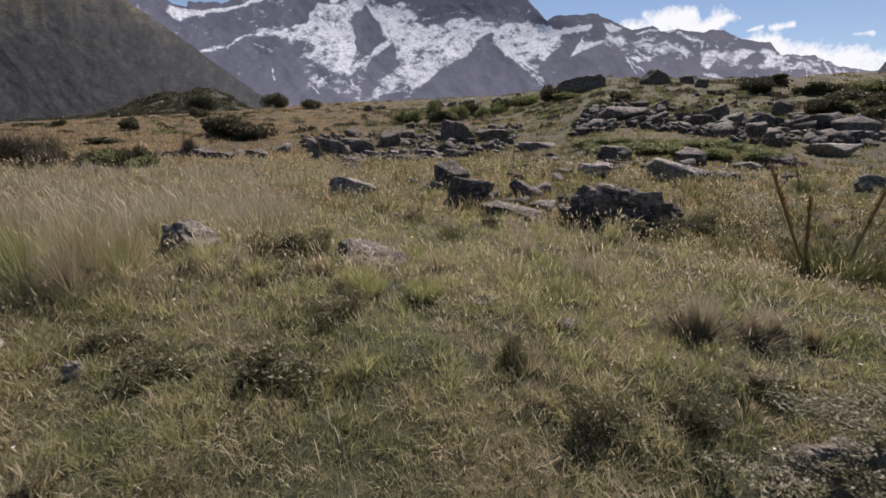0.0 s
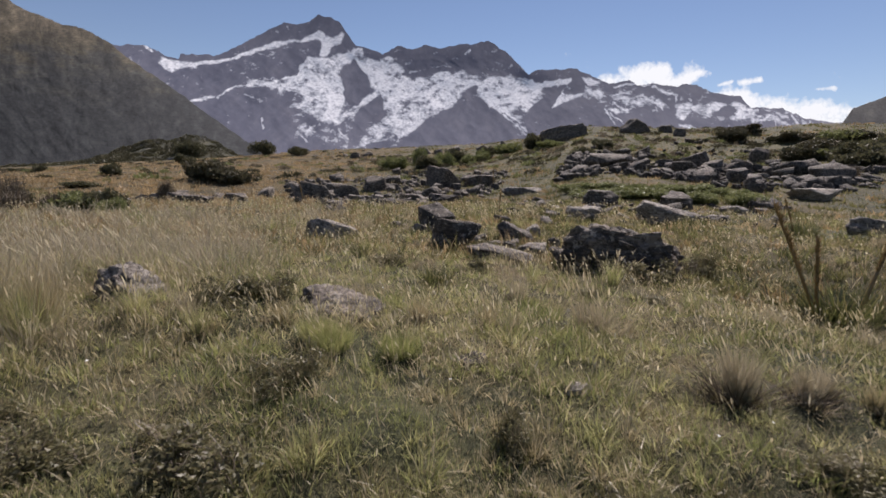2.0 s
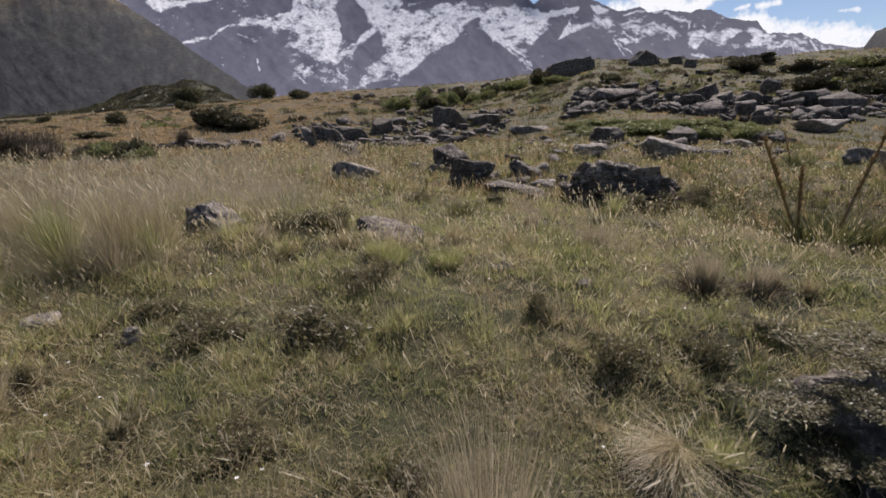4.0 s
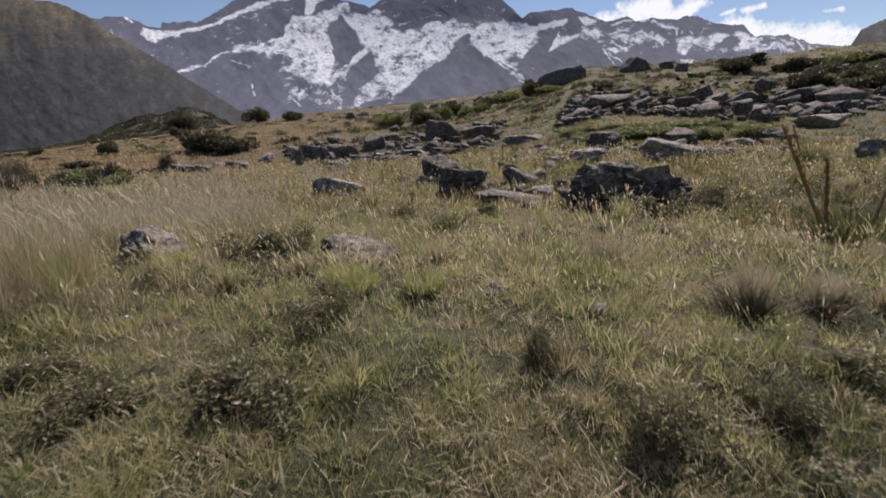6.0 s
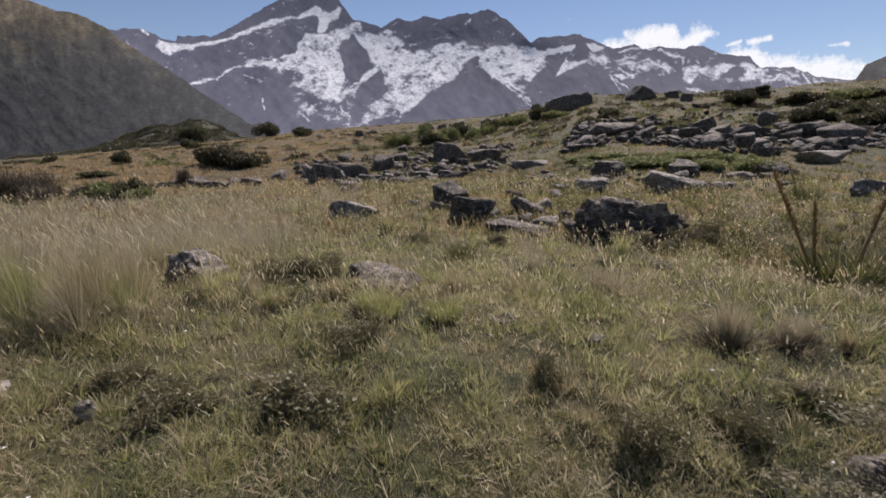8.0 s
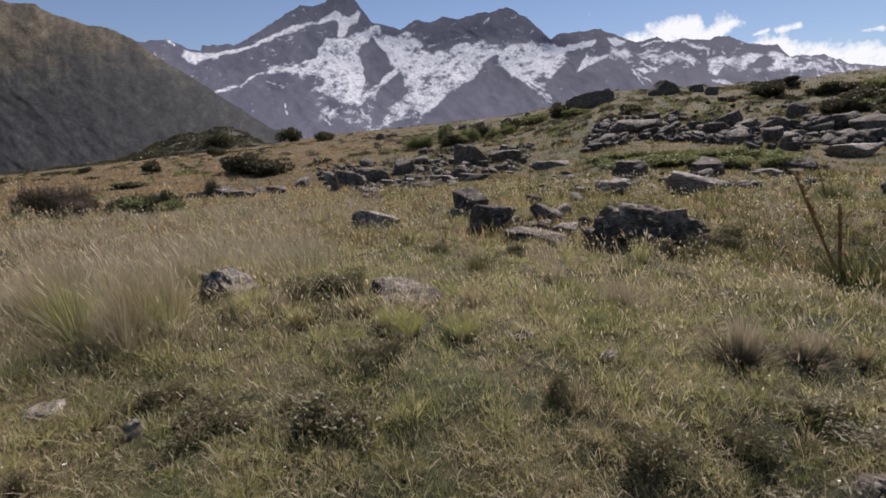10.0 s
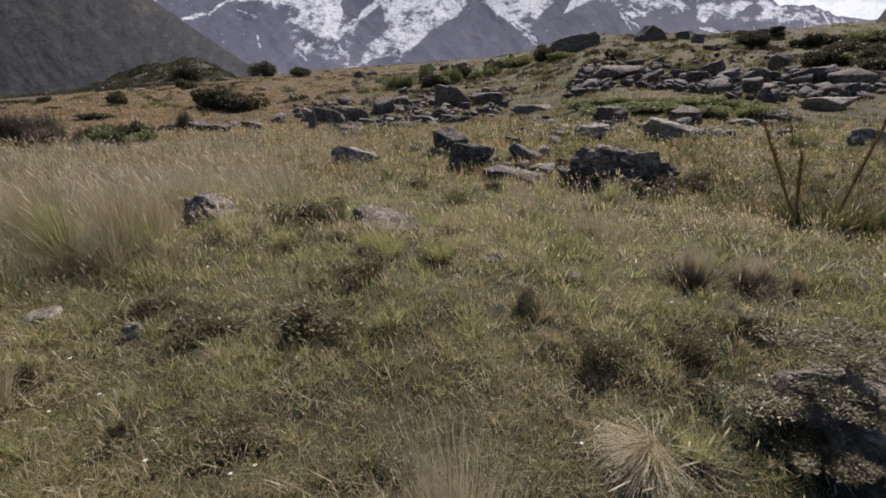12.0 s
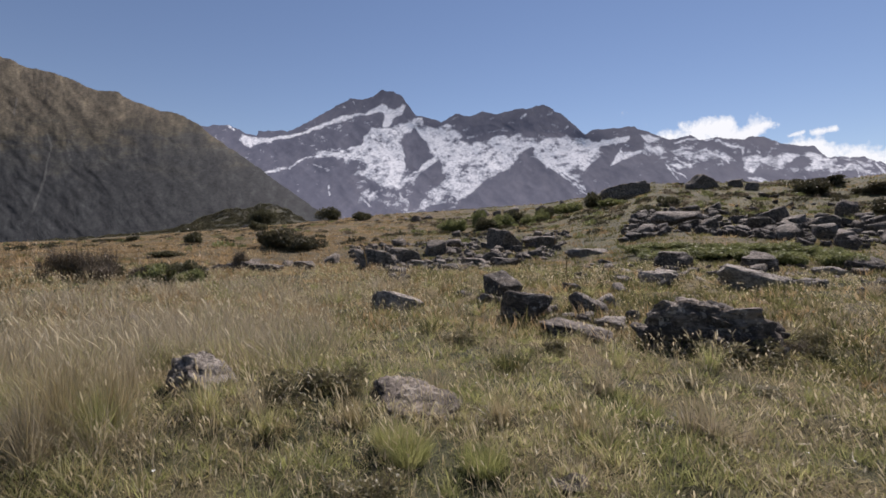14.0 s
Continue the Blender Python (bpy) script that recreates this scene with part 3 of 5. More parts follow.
    haze_of_snow = strokes(u, v, [(-0.273, 0.082, -0.156, 0.049, 0.0182), (-0.284, 0.134, -0.202, 0.098, 0.0182), (-0.202, 0.132, -0.087, 0.062, 0.0159), (-0.368, 0.164, -0.272, 0.168, 0.0091), (0.070, 0.161, 0.200, 0.147, 0.0159), (0.146, 0.126, 0.168, 0.082, 0.0113), (0.295, 0.165, 0.450, 0.148, 0.0136), (0.480, 0.142, 0.629, 0.129, 0.0136), (0.003, 0.151, 0.092, 0.127, 0.0113), (0.629, 0.129, 0.744, 0.111, 0.0113)])
    field = np.maximum.reduce([ice_fall, ice_neck, ice_ramp, ice_shelf, ice_east, 0.9 * cirque, streaks, 0.9 * basin])
    snow = np.maximum.reduce([saddle, collar, col, slash, apron, 0.9 * east_snow])
    field = field * (0.68 + 2.0 * (flow - 0.45)) + 0.55 * field * (speck - 0.5)
    scraps = smooth(0.6, 0.72, speck) * smooth(0.45, 0.6, fbm(u * 22, v * 22, 3, 15)) * 0.3
    snow = np.maximum.reduce([field, snow * (0.72 + 0.9 * (flow - 0.4)), 0.46 * haze_of_snow + 1.9 * (flow - 0.5), scraps])
    snow = np.clip(snow, 0, 1) * (1 - 0.9 * bare) * (0.66 + 0.34 * smooth(0.04, 0.17, v))
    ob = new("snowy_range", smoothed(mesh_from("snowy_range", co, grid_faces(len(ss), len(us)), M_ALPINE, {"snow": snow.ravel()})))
    return tagged(ob, "grey rock mountain range with glaciers and snowfields", "mountain", kind="structure")


def build_spur(name, label, edge, span, near, far, rough, gullies=(), seed=0):
    """A valley side that comes down from its crest line towards the valley floor."""
    us, ss = np.linspace(*span, 300), np.linspace(0, 1, 110)
    top, jag = np.interp(us, *np.array(edge).T), rough * (fbm(us * 40, us * 0, 5, 13 + seed, 0.7) - 0.5)
    s, u = np.meshgrid(ss, us, indexing="ij")
    even = np.convolve(np.pad(top, 40, mode="edge"), np.hanning(81) / np.hanning(81).sum(), "valid")
    fade = np.exp(-s * 9)
    v = (top[None] * fade + even[None] * (1 - fade)) * (1 - s) - 0.03 * s + jag[None] * np.exp(-s * 26)
    rib = 1 - np.abs(2 * fbm(u * 16 + v * 12, v * 12, 5, 16 + seed) - 1)
    depth = far - (far - near) * s ** 0.8 - 0.018 * (far - near) * (rib - 0.6) * smooth(0, 0.15, s) - 0.012 * (far - near) * (fbm(u * 40 + v * 50, v * 20 - u * 14, 4, 18 + seed, 0.5) - 0.5)
    co = np.stack([u * depth, depth, 1.3 + v * depth], -1).reshape(-1, 3)
    bare = strokes(u, v, gullies) if gullies else u * 0
    ob = new(name, smoothed(mesh_from(name, co, grid_faces(len(ss), len(us)), M_SLOPE, {"snow": bare.ravel(), "across": u.ravel() * 1200, "rise": v.ravel() * 1200})))
    return tagged(ob, label, "hill", kind="structure")


def build_clouds():
    """A bank of cumulus behind the range, far past anything else."""
    us, vs = np.linspace(0.2, 1.25, 300), np.linspace(0.08, 0.27, 90)
    v, u = np.meshgrid(vs, us, indexing="ij")
    puff = np.maximum.reduce([area(u, v, [(0.295, 0.178), (0.318, 0.197), (0.342, 0.203), (0.352, 0.217), (0.378, 0.212), (0.408, 0.220), (0.449, 0.222), (0.464, 0.208), (0.484, 0.216), (0.499, 0.225), (0.533, 0.223), (0.539, 0.208), (0.511, 0.194), (0.495, 0.180), (0.450, 0.153), (0.347, 0.155)], 0.014), area(u, v, [(0.545, 0.170), (0.574, 0.186), (0.599, 0.179), (0.628, 0.172), (0.657, 0.163), (0.713, 0.165), (0.837, 0.157), (0.974, 0.156), (0.976, 0.072), (0.600, 0.098)], 0.016), 0.8 * strokes(u, v, [(0.590, 0.191, 0.631, 0.198, 0.0057), (0.551, 0.186, 0.575, 0.193, 0.0040), (0.743, 0.183, 0.780, 0.187, 0.0057)])])
    y = 4550 + 0 * u
    co = np.stack([u * y, y, 1.3 + v * y], -1).reshape(-1, 3)
    ob = new("cloud_bank", mesh_from("cloud_bank", co, grid_faces(len(vs), len(us)), M_CLOUD, {"puff": puff.ravel()}))
    return tagged(ob, "white cumulus clouds behind the mountain ridge", "cloud", kind="structure")


build_ground()
build_range()
build_spur("valley_side_west", "steep valley side with dark scrub and tawny tussock", [(-1.969, 0.643), (-1.365, 0.482), (-1.085, 0.389), (-1.031, 0.366), (-0.983, 0.357), (-0.884, 0.318), (-0.822, 0.308), (-0.799, 0.291), (-0.728, 0.267), (-0.689, 0.260), (-0.632, 0.231), (-0.601, 0.204), (-0.551, 0.174), (-0.437, 0.093), (-0.380, 0.055), (-0.322, 0.017), (-0.276, -0.015)],
           (-1.5, -0.3), 700, 1700, 0.012, [(-0.994, 0.220, -0.984, 0.192, 0.0025), (-0.984, 0.192, -0.996, 0.158, 0.0023), (-0.996, 0.158, -1.003, 0.123, 0.0027), (-1.003, 0.123, -1.017, 0.090, 0.0034), (-1.017, 0.090, -1.035, 0.049, 0.0034), (-0.929, 0.220, -0.949, 0.192, 0.0014), (-0.949, 0.192, -0.939, 0.163, 0.0014), (-1.068, 0.301, -1.076, 0.265, 0.0028)])
build_spur("valley_side_east", "dark scrubby hillside beyond the meadow crest", [(0.745, -0.008), (0.801, 0.112), (0.822, 0.147), (0.881, 0.171), (1.005, 0.214), (1.360, 0.292)], (0.70, 1.4), 500, 1200, 0.008, (), 5)
build_clouds()


# ---- rocks ----
def bumps(p, seed):
    """Smooth noise, -1 to 1, over points in space."""
    return np.array([noise.noise(Vector(q) + Vector((seed * 3.1, seed * 1.7, seed * 5.3))) for q in p])


def rock_mesh(name, seed, size, mat, detail=3, cuts=8, rough=0.1, facet=0.6, top=0.38, under=0.0):
    """A broken slab: a ball split along joints, with a flat top, stepped layers, chipped corners and pits."""
    rng = np.random.RandomState(seed)
    bm = bmesh.new()
    bmesh.ops.create_icosphere(bm, subdivisions=detail, radius=1)
    p = np.array([v.co[:] for v in bm.verts])
    faces = np.array([[v.index for v in f.verts] for f in bm.faces])
    bm.free()
    lay = np.array([*rng.normal(0, 0.2, 2), 1.0])
    lay /= np.linalg.norm(lay)
    planes = [(lay, top * rng.uniform(0.8, 1.2))]
    for k in range(cuts):
        n = np.array([*rng.normal(size=2), 0])
        n = n / np.linalg.norm(n) + (0, 0, rng.uniform(-0.15, 0.5))
        planes.append((n / np.linalg.norm(n), facet * rng.uniform(0.85, 1.25)))
    for k in range(5):
        n = rng.normal(size=3)
        n[2] = abs(n[2]) + 0.3
        planes.append((n / np.linalg.norm(n), rng.uniform(0.58, 0.75) * max(1.0, top)))
    for n, far in planes:
        p = p - np.maximum(p @ n - far, 0)[:, None] * n
    steps = rng.uniform(-1, 1, 60)
    q = p @ lay * rng.uniform(4.0, 7.0) + 0.7 * bumps(p * 1.3, seed + 2) + 20
    edge = np.clip((q % 1.0) * 4, 0, 1)
    i = np.floor(q).astype(int)
    out = (steps[i] * edge + steps[i - 1] * (1 - edge)) * min(0.6 * rough, 0.065)
    p = p * (1 + out[:, None] * np.array([1, 1, 0.25]))
    d = p / np.linalg.norm(p, axis=1)[:, None]
    p = p + d * (0.55 * rough * bumps(p * 1.8, seed) + 0.4 * rough * bumps(p * 4.6, seed + 9) + 0.25 * rough * bumps(p * 10, seed + 5))[:, None]
    low, high = p.min(0), p.max(0)
    rise = np.clip((p[:, 2:] - low[2]) / (0.75 * (high[2] - low[2])), 0, 1)
    p[:, :2] *= 1 - under * (1 - rise)
    low, high = p.min(0), p.max(0)
    p = (p - (low + high) / 2) / (high - low) * np.array(size)
    return mesh_from(name, p, faces, mat)


def slab_mesh(name, seed, size, mat, under=0.3, cuts=0, rough=0.03):
    """A split block: a jagged top face, a smaller foot, chipped edges; cuts: how finely its faces are roughened."""
    rng = np.random.RandomState(seed)
    points = []
    for level, wide, lift in ((0.5, 0.86, 0.1), (0.2, 1.0, 0.12), (-0.5, 1.0 - under, 0.1)):
        n = rng.randint(5, 8)
        for a in np.sort(rng.uniform(0, 6.28, n)) + rng.uniform(0, 0.4):
            q = wide * rng.uniform(0.68, 1.0)
            points.append((q * math.cos(a), q * math.sin(a), level + rng.uniform(-lift, lift)))
    bm = bmesh.new()
    for p in points:
        bm.verts.new(p)
    bmesh.ops.convex_hull(bm, input=bm.verts)
    for v in [v for v in bm.verts if not v.link_faces]:
        bm.verts.remove(v)
    bmesh.ops.bevel(bm, geom=list(bm.edges), offset=0.045, segments=1, affect="EDGES", clamp_overlap=True)
    bmesh.ops.triangulate(bm, faces=bm.faces)
    for k in range(cuts):
        bmesh.ops.subdivide_edges(bm, edges=[e for e in bm.edges if e.calc_length() > 0.22 / (k + 1)], cuts=1, use_grid_fill=False)
        bmesh.ops.triangulate(bm, faces=bm.faces)
    bm.verts.index_update()
    p = np.array([v.co[:] for v in bm.verts])
    faces = np.array([[v.index for v in f.verts] for f in bm.faces])
    bm.free()
    if cuts:
        p = p + (p / np.linalg.norm(p, axis=1)[:, None]) * (rough * bumps(p * 2.2, seed) + 0.7 * rough * bumps(p * 6, seed + 4))[:, None]
    low, high = p.min(0), p.max(0)
    return mesh_from(name, (p - (low + high) / 2) / (high - low) * np.array(size), faces, mat)


ROCK_LABELS = {M_ROCK: "rough grey rock with pale lichen bedded in grass", M_PALE: "pale weathered lichen-grey rock lying in the turf", M_DARK: "dark shaded boulder with broken edges in grass"}


def rock(seed, x, y, wide, tall, mat, deep=0.8, turn=0, tip=0, tilt=0, sink=0.42, label="", detail=3, rough=0.12, facet=0.66, cuts=7, top=0.42, under=0.0, slab=False, name="rock"):
    full = 0.9 * tall / (1 - sink)
    ob = new(name, slab_mesh(name, seed, (wide, wide * deep, full), mat, under, 3, 0.05) if slab else rock_mesh(name, seed, (wide, wide * deep, full), mat, detail, cuts, rough, facet, top, under))
    ob.matrix_world = pose(x, y, float(height(x, y)) + full * (0.5 - sink), tip, tilt, turn)
    return tagged(ob, label or ROCK_LABELS[mat], "rock", "single rocks in the meadow")


def broken_rock(seed, x, y, wide, deep, tall, blocks, size, mats, label, dip=(10, 6, 0)):
    """A crag shattered along its bedding: a low body with many small ledges that share one dip."""
    rng = np.random.RandomState(seed)
    body = rock_mesh("rock", seed, (wide, deep, tall * 1.6), mats[0], 5, 8, 0.4, 0.85, 0.8)
    ob = new("rock", body)
    ob.matrix_world = pose(x, y, float(height(x, y)) + 0.02 * tall, 0, 0, 0)
    shapes = [slab_mesh("ledge", seed * 7 + k, (1, rng.uniform(0.55, 0.9), rng.uniform(0.42, 0.8)), mats[k % len(mats)], 0.3) for k in range(7)]
    for k in range(blocks):
        a, q = rng.uniform(0, 6.28), math.sqrt(rng.rand())
        px, py = 0.47 * wide * q * math.cos(a), 0.47 * deep * q * math.sin(a)
        pz = 0.72 * tall * math.sqrt(max(0.0, 1 - 0.9 * q * q)) - 0.28 * size - 0.15 * rng.rand() * size
        ledge = new("ledge", shapes[rng.randint(7)])
        ledge.parent = ob
        ledge.matrix_basis = pose(px, py, pz, dip[0] + rng.normal(0, 9), dip[1] + rng.normal(0, 9), dip[2] + rng.normal(0, 30)) @ Matrix.Scale(size * rng.uniform(0.45, 1.3), 4)
    return tagged(ob, label, "rock", "single rocks in the meadow")


rock(11, -2.27, 4.22, 0.76, 0.33, M_PALE, deep=0.55, turn=-18, tilt=27, tip=6, detail=5, rough=0.24, facet=0.72, cuts=9, top=0.45, sink=0.38)
rock(12, -0.62, 4.1, 0.70, 0.13, M_ROCK, deep=1.0, turn=-8, tip=12, tilt=8, detail=5, rough=0.32, facet=0.85, cuts=6, top=0.6, sink=0.55)
rock(13, -1.83, 9.4, 1.05, 0.35, M_PALE, deep=0.6, turn=-15, tilt=16, rough=0.16, facet=0.85, cuts=5, top=0.6, detail=4, slab=True)
rock(14, 0.02, 11.5, 0.90, 0.55, M_DARK, deep=0.8, turn=-25, tilt=24, tip=10, facet=0.6, detail=4, under=0.3, slab=True)
rock(15, 0.42, 8.5, 0.80, 0.48, M_DARK, turn=10, tilt=8, rough=0.1, detail=4, under=0.25, slab=True)
rock(16, 1.02, 7.4, 1.05, 0.2, M_ROCK, deep=0.45, turn=-24, tilt=10, detail=4, under=0.35, slab=True)
rock(17, 1.50, 9.2, 0.76, 0.36, M_ROCK, deep=0.7, turn=-25, tilt=20, facet=0.6, detail=4, slab=True)
rock(18, 2.05, 8.6, 0.31, 0.24, M_ROCK)
broken_rock(19, 2.62, 7.15, 1.8, 1.2, 0.7, 60, 0.24, (M_DARK, M_ROCK, M_DARK), "dark shattered crag of many lichened ledges in grass", (18, 14, 0))
rock(20, 6.12, 13.5, 1.55, 0.56, M_PALE, deep=0.75, turn=-8, tilt=11, tip=8, facet=0.55, rough=0.06, detail=4, under=0.55, sink=0.3, slab=True)
rock(21, 6.6, 20.1, 1.40, 0.66, M_DARK, detail=4, under=0.3)
rock(22, 9.4, 19.8, 1.40, 0.74, M_DARK, detail=4, under=0.3)
rock(23, 4.42, 15.0, 1.05, 0.30, M_PALE, deep=0.6, detail=4, under=0.4, slab=True)
rock(24, 5.0, 15.9, 0.70, 0.32, M_PALE, under=0.4, slab=True)
rock(25, 11.0, 18.4, 1.05, 0.30, M_PALE, deep=0.6, detail=4, under=0.5, slab=True)
rock(26, 12.9, 19.8, 1.40, 0.55, M_DARK, detail=4, under=0.4)
rock(27, 10.5, 11.9, 1.30, 0.50, M_PALE, detail=4, under=0.4)
rock(28, 28.88, 45.0, 2.0, 1.33, M_DARK, under=0.2)
rock(29, 18.5, 73.4, 7.6, 2.3, M_DARK, deep=0.5, tilt=-8, facet=0.75, detail=4, rough=0.2, top=0.7)
rock(30, 28.4, 73.0, 4.46, 2.1, M_DARK, deep=0.6, rough=0.2, facet=0.8, top=0.9)
rock(31, 33.0, 73.0, 2.3, 1.25, M_DARK, deep=0.6)
rock(62, 33.0, 69.0, 1.8, 1.2, M_DARK, deep=0.6)
rock(32, 0.46, 35.8, 2.6, 1.62, M_DARK, tilt=10, detail=4, under=0.2, slab=True)
rock(33, -3.73, 30.6, 1.36, 1.0, M_DARK, under=0.2)
rock(34, -2.57, 23.24, 0.62, 0.5, M_PALE, facet=0.55)
rock(35, 4.9, 28.2, 2.5, 0.42, M_PALE, deep=0.6, detail=4, under=0.3, slab=True)
rock(36, -3.13, 101.33, 3.71, 1.5, M_ROCK)
rock(37, -14.28, 87.64, 2.01, 1.0, M_DARK)
rock(38, -8.95, 17.7, 0.75, 0.42, M_DARK, detail=4, under=0.3)
rock(39, -8.04, 17.3, 1.12, 0.34, M_ROCK, deep=0.6, under=0.4, slab=True)
rock(40, -7.5, 19.2, 0.9, 0.38, M_ROCK, under=0.4, slab=True)
rock(41, -6.14, 30.77, 1.5, 0.55, M_ROCK, under=0.3, slab=True)
rock(42, -3.64, 23.08, 0.92, 0.38, M_PALE, under=0.3)
rock(43, -1.02, 23.82, 1.37, 0.50, M_ROCK, under=0.3, slab=True)
rock(44, -5.43, 7.4, 0.55, 0.17, M_PALE, detail=4)
rock(45, 0.315, 3.1, 0.2, 0.035, M_ROCK, detail=4, rough=0.3, sink=0.6, tip=14)
rock(47, 6.95, 6.35, 2.1, 0.5, M_PALE, deep=0.6, turn=10, tilt=-13, tip=4, rough=0.1, detail=4, under=0.6, slab=True)
rock(48, 0.82, 2.78, 0.16, 0.04, M_PALE, deep=0.5, detail=4, tip=10)
rock(49, -1.83, 2.16, 0.12, 0.09, M_PALE)
rock(50, -2.47, 2.36, 0.25, 0.05, M_PALE, detail=4)
rock(51, -92.0, 176.0, 5.0, 1.6, M_PALE)
rock(52, 0.41, 24.25, 1.61, 0.53, M_DARK, detail=4, under=0.3, slab=True)
rock(53, 3.13, 37.54, 2.52, 0.75, M_DARK, detail=4, under=0.3, slab=True)
rock(54, 13.4, 39.0, 4.0, 1.2, M_DARK, deep=0.6, detail=4, tip=10, under=0.4, slab=True)
rock(55, 21.13, 38.20, 1.72, 1.11, M_DARK, under=0.3)
rock(56, 22.66, 37.58, 2.11, 1.09, M_DARK, under=0.3)
rock(57, 25.21, 34.84, 2.91, 1.23, M_DARK, tilt=-8, detail=4, under=0.4, slab=True)
rock(58, 25.67, 32.55, 2.90, 1.22, M_DARK, tilt=-12, detail=4, under=0.4, slab=True)
rock(59, 20.6, 40.23, 2.2, 1.6, M_DARK, under=0.2)
rock(60, 18.57, 37.73, 2.12, 0.84, M_DARK, facet=0.6, under=0.4, slab=True)
rock(61, 17.78, 23.41, 2.31, 0.56, M_PALE, deep=0.7, detail=4, under=0.5, slab=True)
# the boulder beside the walk: a dark hollow under a mossy lip, pale rotten stone below it
rock(46, 2.02, 1.55, 1.2, 0.42, M_ROCK, deep=0.75, turn=14, tip=20, detail=5, rough=0.3, sink=0.35, facet=0.85, cuts=6, top=0.8, under=0.2)
broken_rock(63, 1.52, 1.02, 0.8, 0.5, 0.22, 130, 0.085, (M_PALE, M_ROCK), "pale crumbling stone below the mossy boulder", (25, 0, 0))


def strew(seed, count, span, sizes, group, label, mats, flat=(0.35, 0.7), one=False):
    """Many stones over one strip of ground, from a few shared shapes; one: small far ones, joined."""
    rng = np.random.RandomState(seed)
    shapes = [slab_mesh("rock", seed * 10 + k, (1, rng.uniform(0.6, 0.95), rng.uniform(*flat)), mats[k % len(mats)], rng.uniform(0.1, 0.5)) for k in range(12)]
    bm = bmesh.new()
    for k in range(count):
        x, y = span(rng)
        s = rng.uniform(*sizes) * rng.choice([0.45, 0.7, 1.0, 1.5])
        m = pose(x, y, float(height(x, y)) + 0.1 * s, rng.uniform(-24, 24), rng.uniform(-24, 24), rng.uniform(0, 360)) @ Matrix.Scale(s, 4)
        if one:
            piece = shapes[rng.randint(12)].copy()
            piece.transform(m)
            bm.from_mesh(piece)
            bpy.data.meshes.remove(piece)
        else:
            ob = new("rock", shapes[rng.randint(12)])
            ob.matrix_world = m
            tagged(ob, label, "rock", group)
    if one:
        me = bpy.data.meshes.new("rubble")
        bm.to_mesh(me)
        me.materials.append(mats[1])
        tagged(new("rubble", me), label, "rubble", kind="stuff")
    bm.free()


def strip(rows):
    """Places over a strip between a near edge and a far edge, rows of (x, y, x, y)."""
    def pick(rng):
        k = rng.randint(len(rows) - 1)
        t, s = rng.rand(2)
        a = (1 - t) * np.array(rows[k]) + t * np.array(rows[k + 1])
        return (1 - s) * a[0] + s * a[2] + rng.normal() * 0.15, (1 - s) * a[1] + s * a[3] + rng.normal() * 0.3
    return pick


def band(rows):
    """Places scattered about a line of (x, y, half width)."""
    def pick(rng):
        k = rng.randint(len(rows) - 1)
        t = rng.rand()
        x, y, w = (1 - t) * np.array(rows[k]) + t * np.array(rows[k + 1])
        return x + rng.normal() * 0.4 * w, y + rng.normal() * 0.6 * w
    return pick


BOULDERS = [(7.5, 31.6, 11.4, 43.8), (11.9, 33.1, 15.6, 50.3), (14.3, 31.1, 21.3, 45.9), (14.8, 26.5, 25.0, 44.3), (18.3, 25.7, 28.3, 39.3), (24.0, 27.0, 36.0, 40.0)]
RUBBLE = [(-5.3, 20.9, -10.8, 35.5), (-2.1, 13.1, -6.7, 46.9), (-0.4, 22.6, -1.0, 55.0), (3.0, 29.3, 7.1, 48.1)]
SLOPE = [(1.1, 8.3, 4.8, 32.5), (3.6, 13.5, 6.0, 21.2), (7.0, 13.0, 11.4, 20.6), (9.1, 13.2, 14.8, 21.0)]
strew(3, 110, strip(BOULDERS), (0.5, 1.05), "boulder field", "angular dark grey boulder heaped in a rubble field", (M_DARK, M_DARK, M_DARK, M_ROCK), (0.6, 1.0))
strew(13, 760, strip(BOULDERS), (0.3, 0.8), "boulder field", "smaller grey boulders of the rubble field", (M_DARK, M_DARK, M_ROCK), (0.5, 0.95), True)
strew(4, 60, strip(RUBBLE), (0.4, 1.0), "rubble in the meadow", "angular grey stone among tufts of grass", (M_ROCK, M_DARK, M_DARK), (0.5, 0.9))
strew(14, 900, strip(RUBBLE), (0.13, 0.5), "rubble in the meadow", "small broken grey stones among tufts of grass", (M_ROCK, M_ROCK, M_PALE), (0.45, 0.8), True)
strew(15, 170, strip(SLOPE), (0.1, 0.4), "stones on the slope", "small broken grey stones on the grassy slope", (M_ROCK, M_ROCK, M_PALE), (0.35, 0.7), True)
strew(16, 60, band([(1.3, 0.95, 0.25), (1.7, 0.85, 0.25)]), (0.02, 0.06), "rubble under the bank", "pale broken stones below a dark boulder", (M_PALE, M_PALE, M_PALE), one=True)
strew(5, 34, band([(-10.6, 17.3, 0.15), (-9.5, 18.7, 0.2), (-8.0, 20.5, 0.2), (-7.6, 29.7, 0.25)]), (0.25, 0.75), "low row of stones", "small grey stone in a low row in grass", (M_ROCK, M_DARK, M_ROCK), (0.4, 0.8))
strew(6, 40, band([(-26.7, 105.8, 0.6), (-11.0, 93.4, 0.5), (1.7, 103.5, 0.6), (13.0, 101.2, 0.6), (16.3, 83.9, 0.5)]), (0.8, 1.9), "stones on the crest", "grey stones along the meadow crest", (M_DARK, M_ROCK, M_ROCK), one=True)
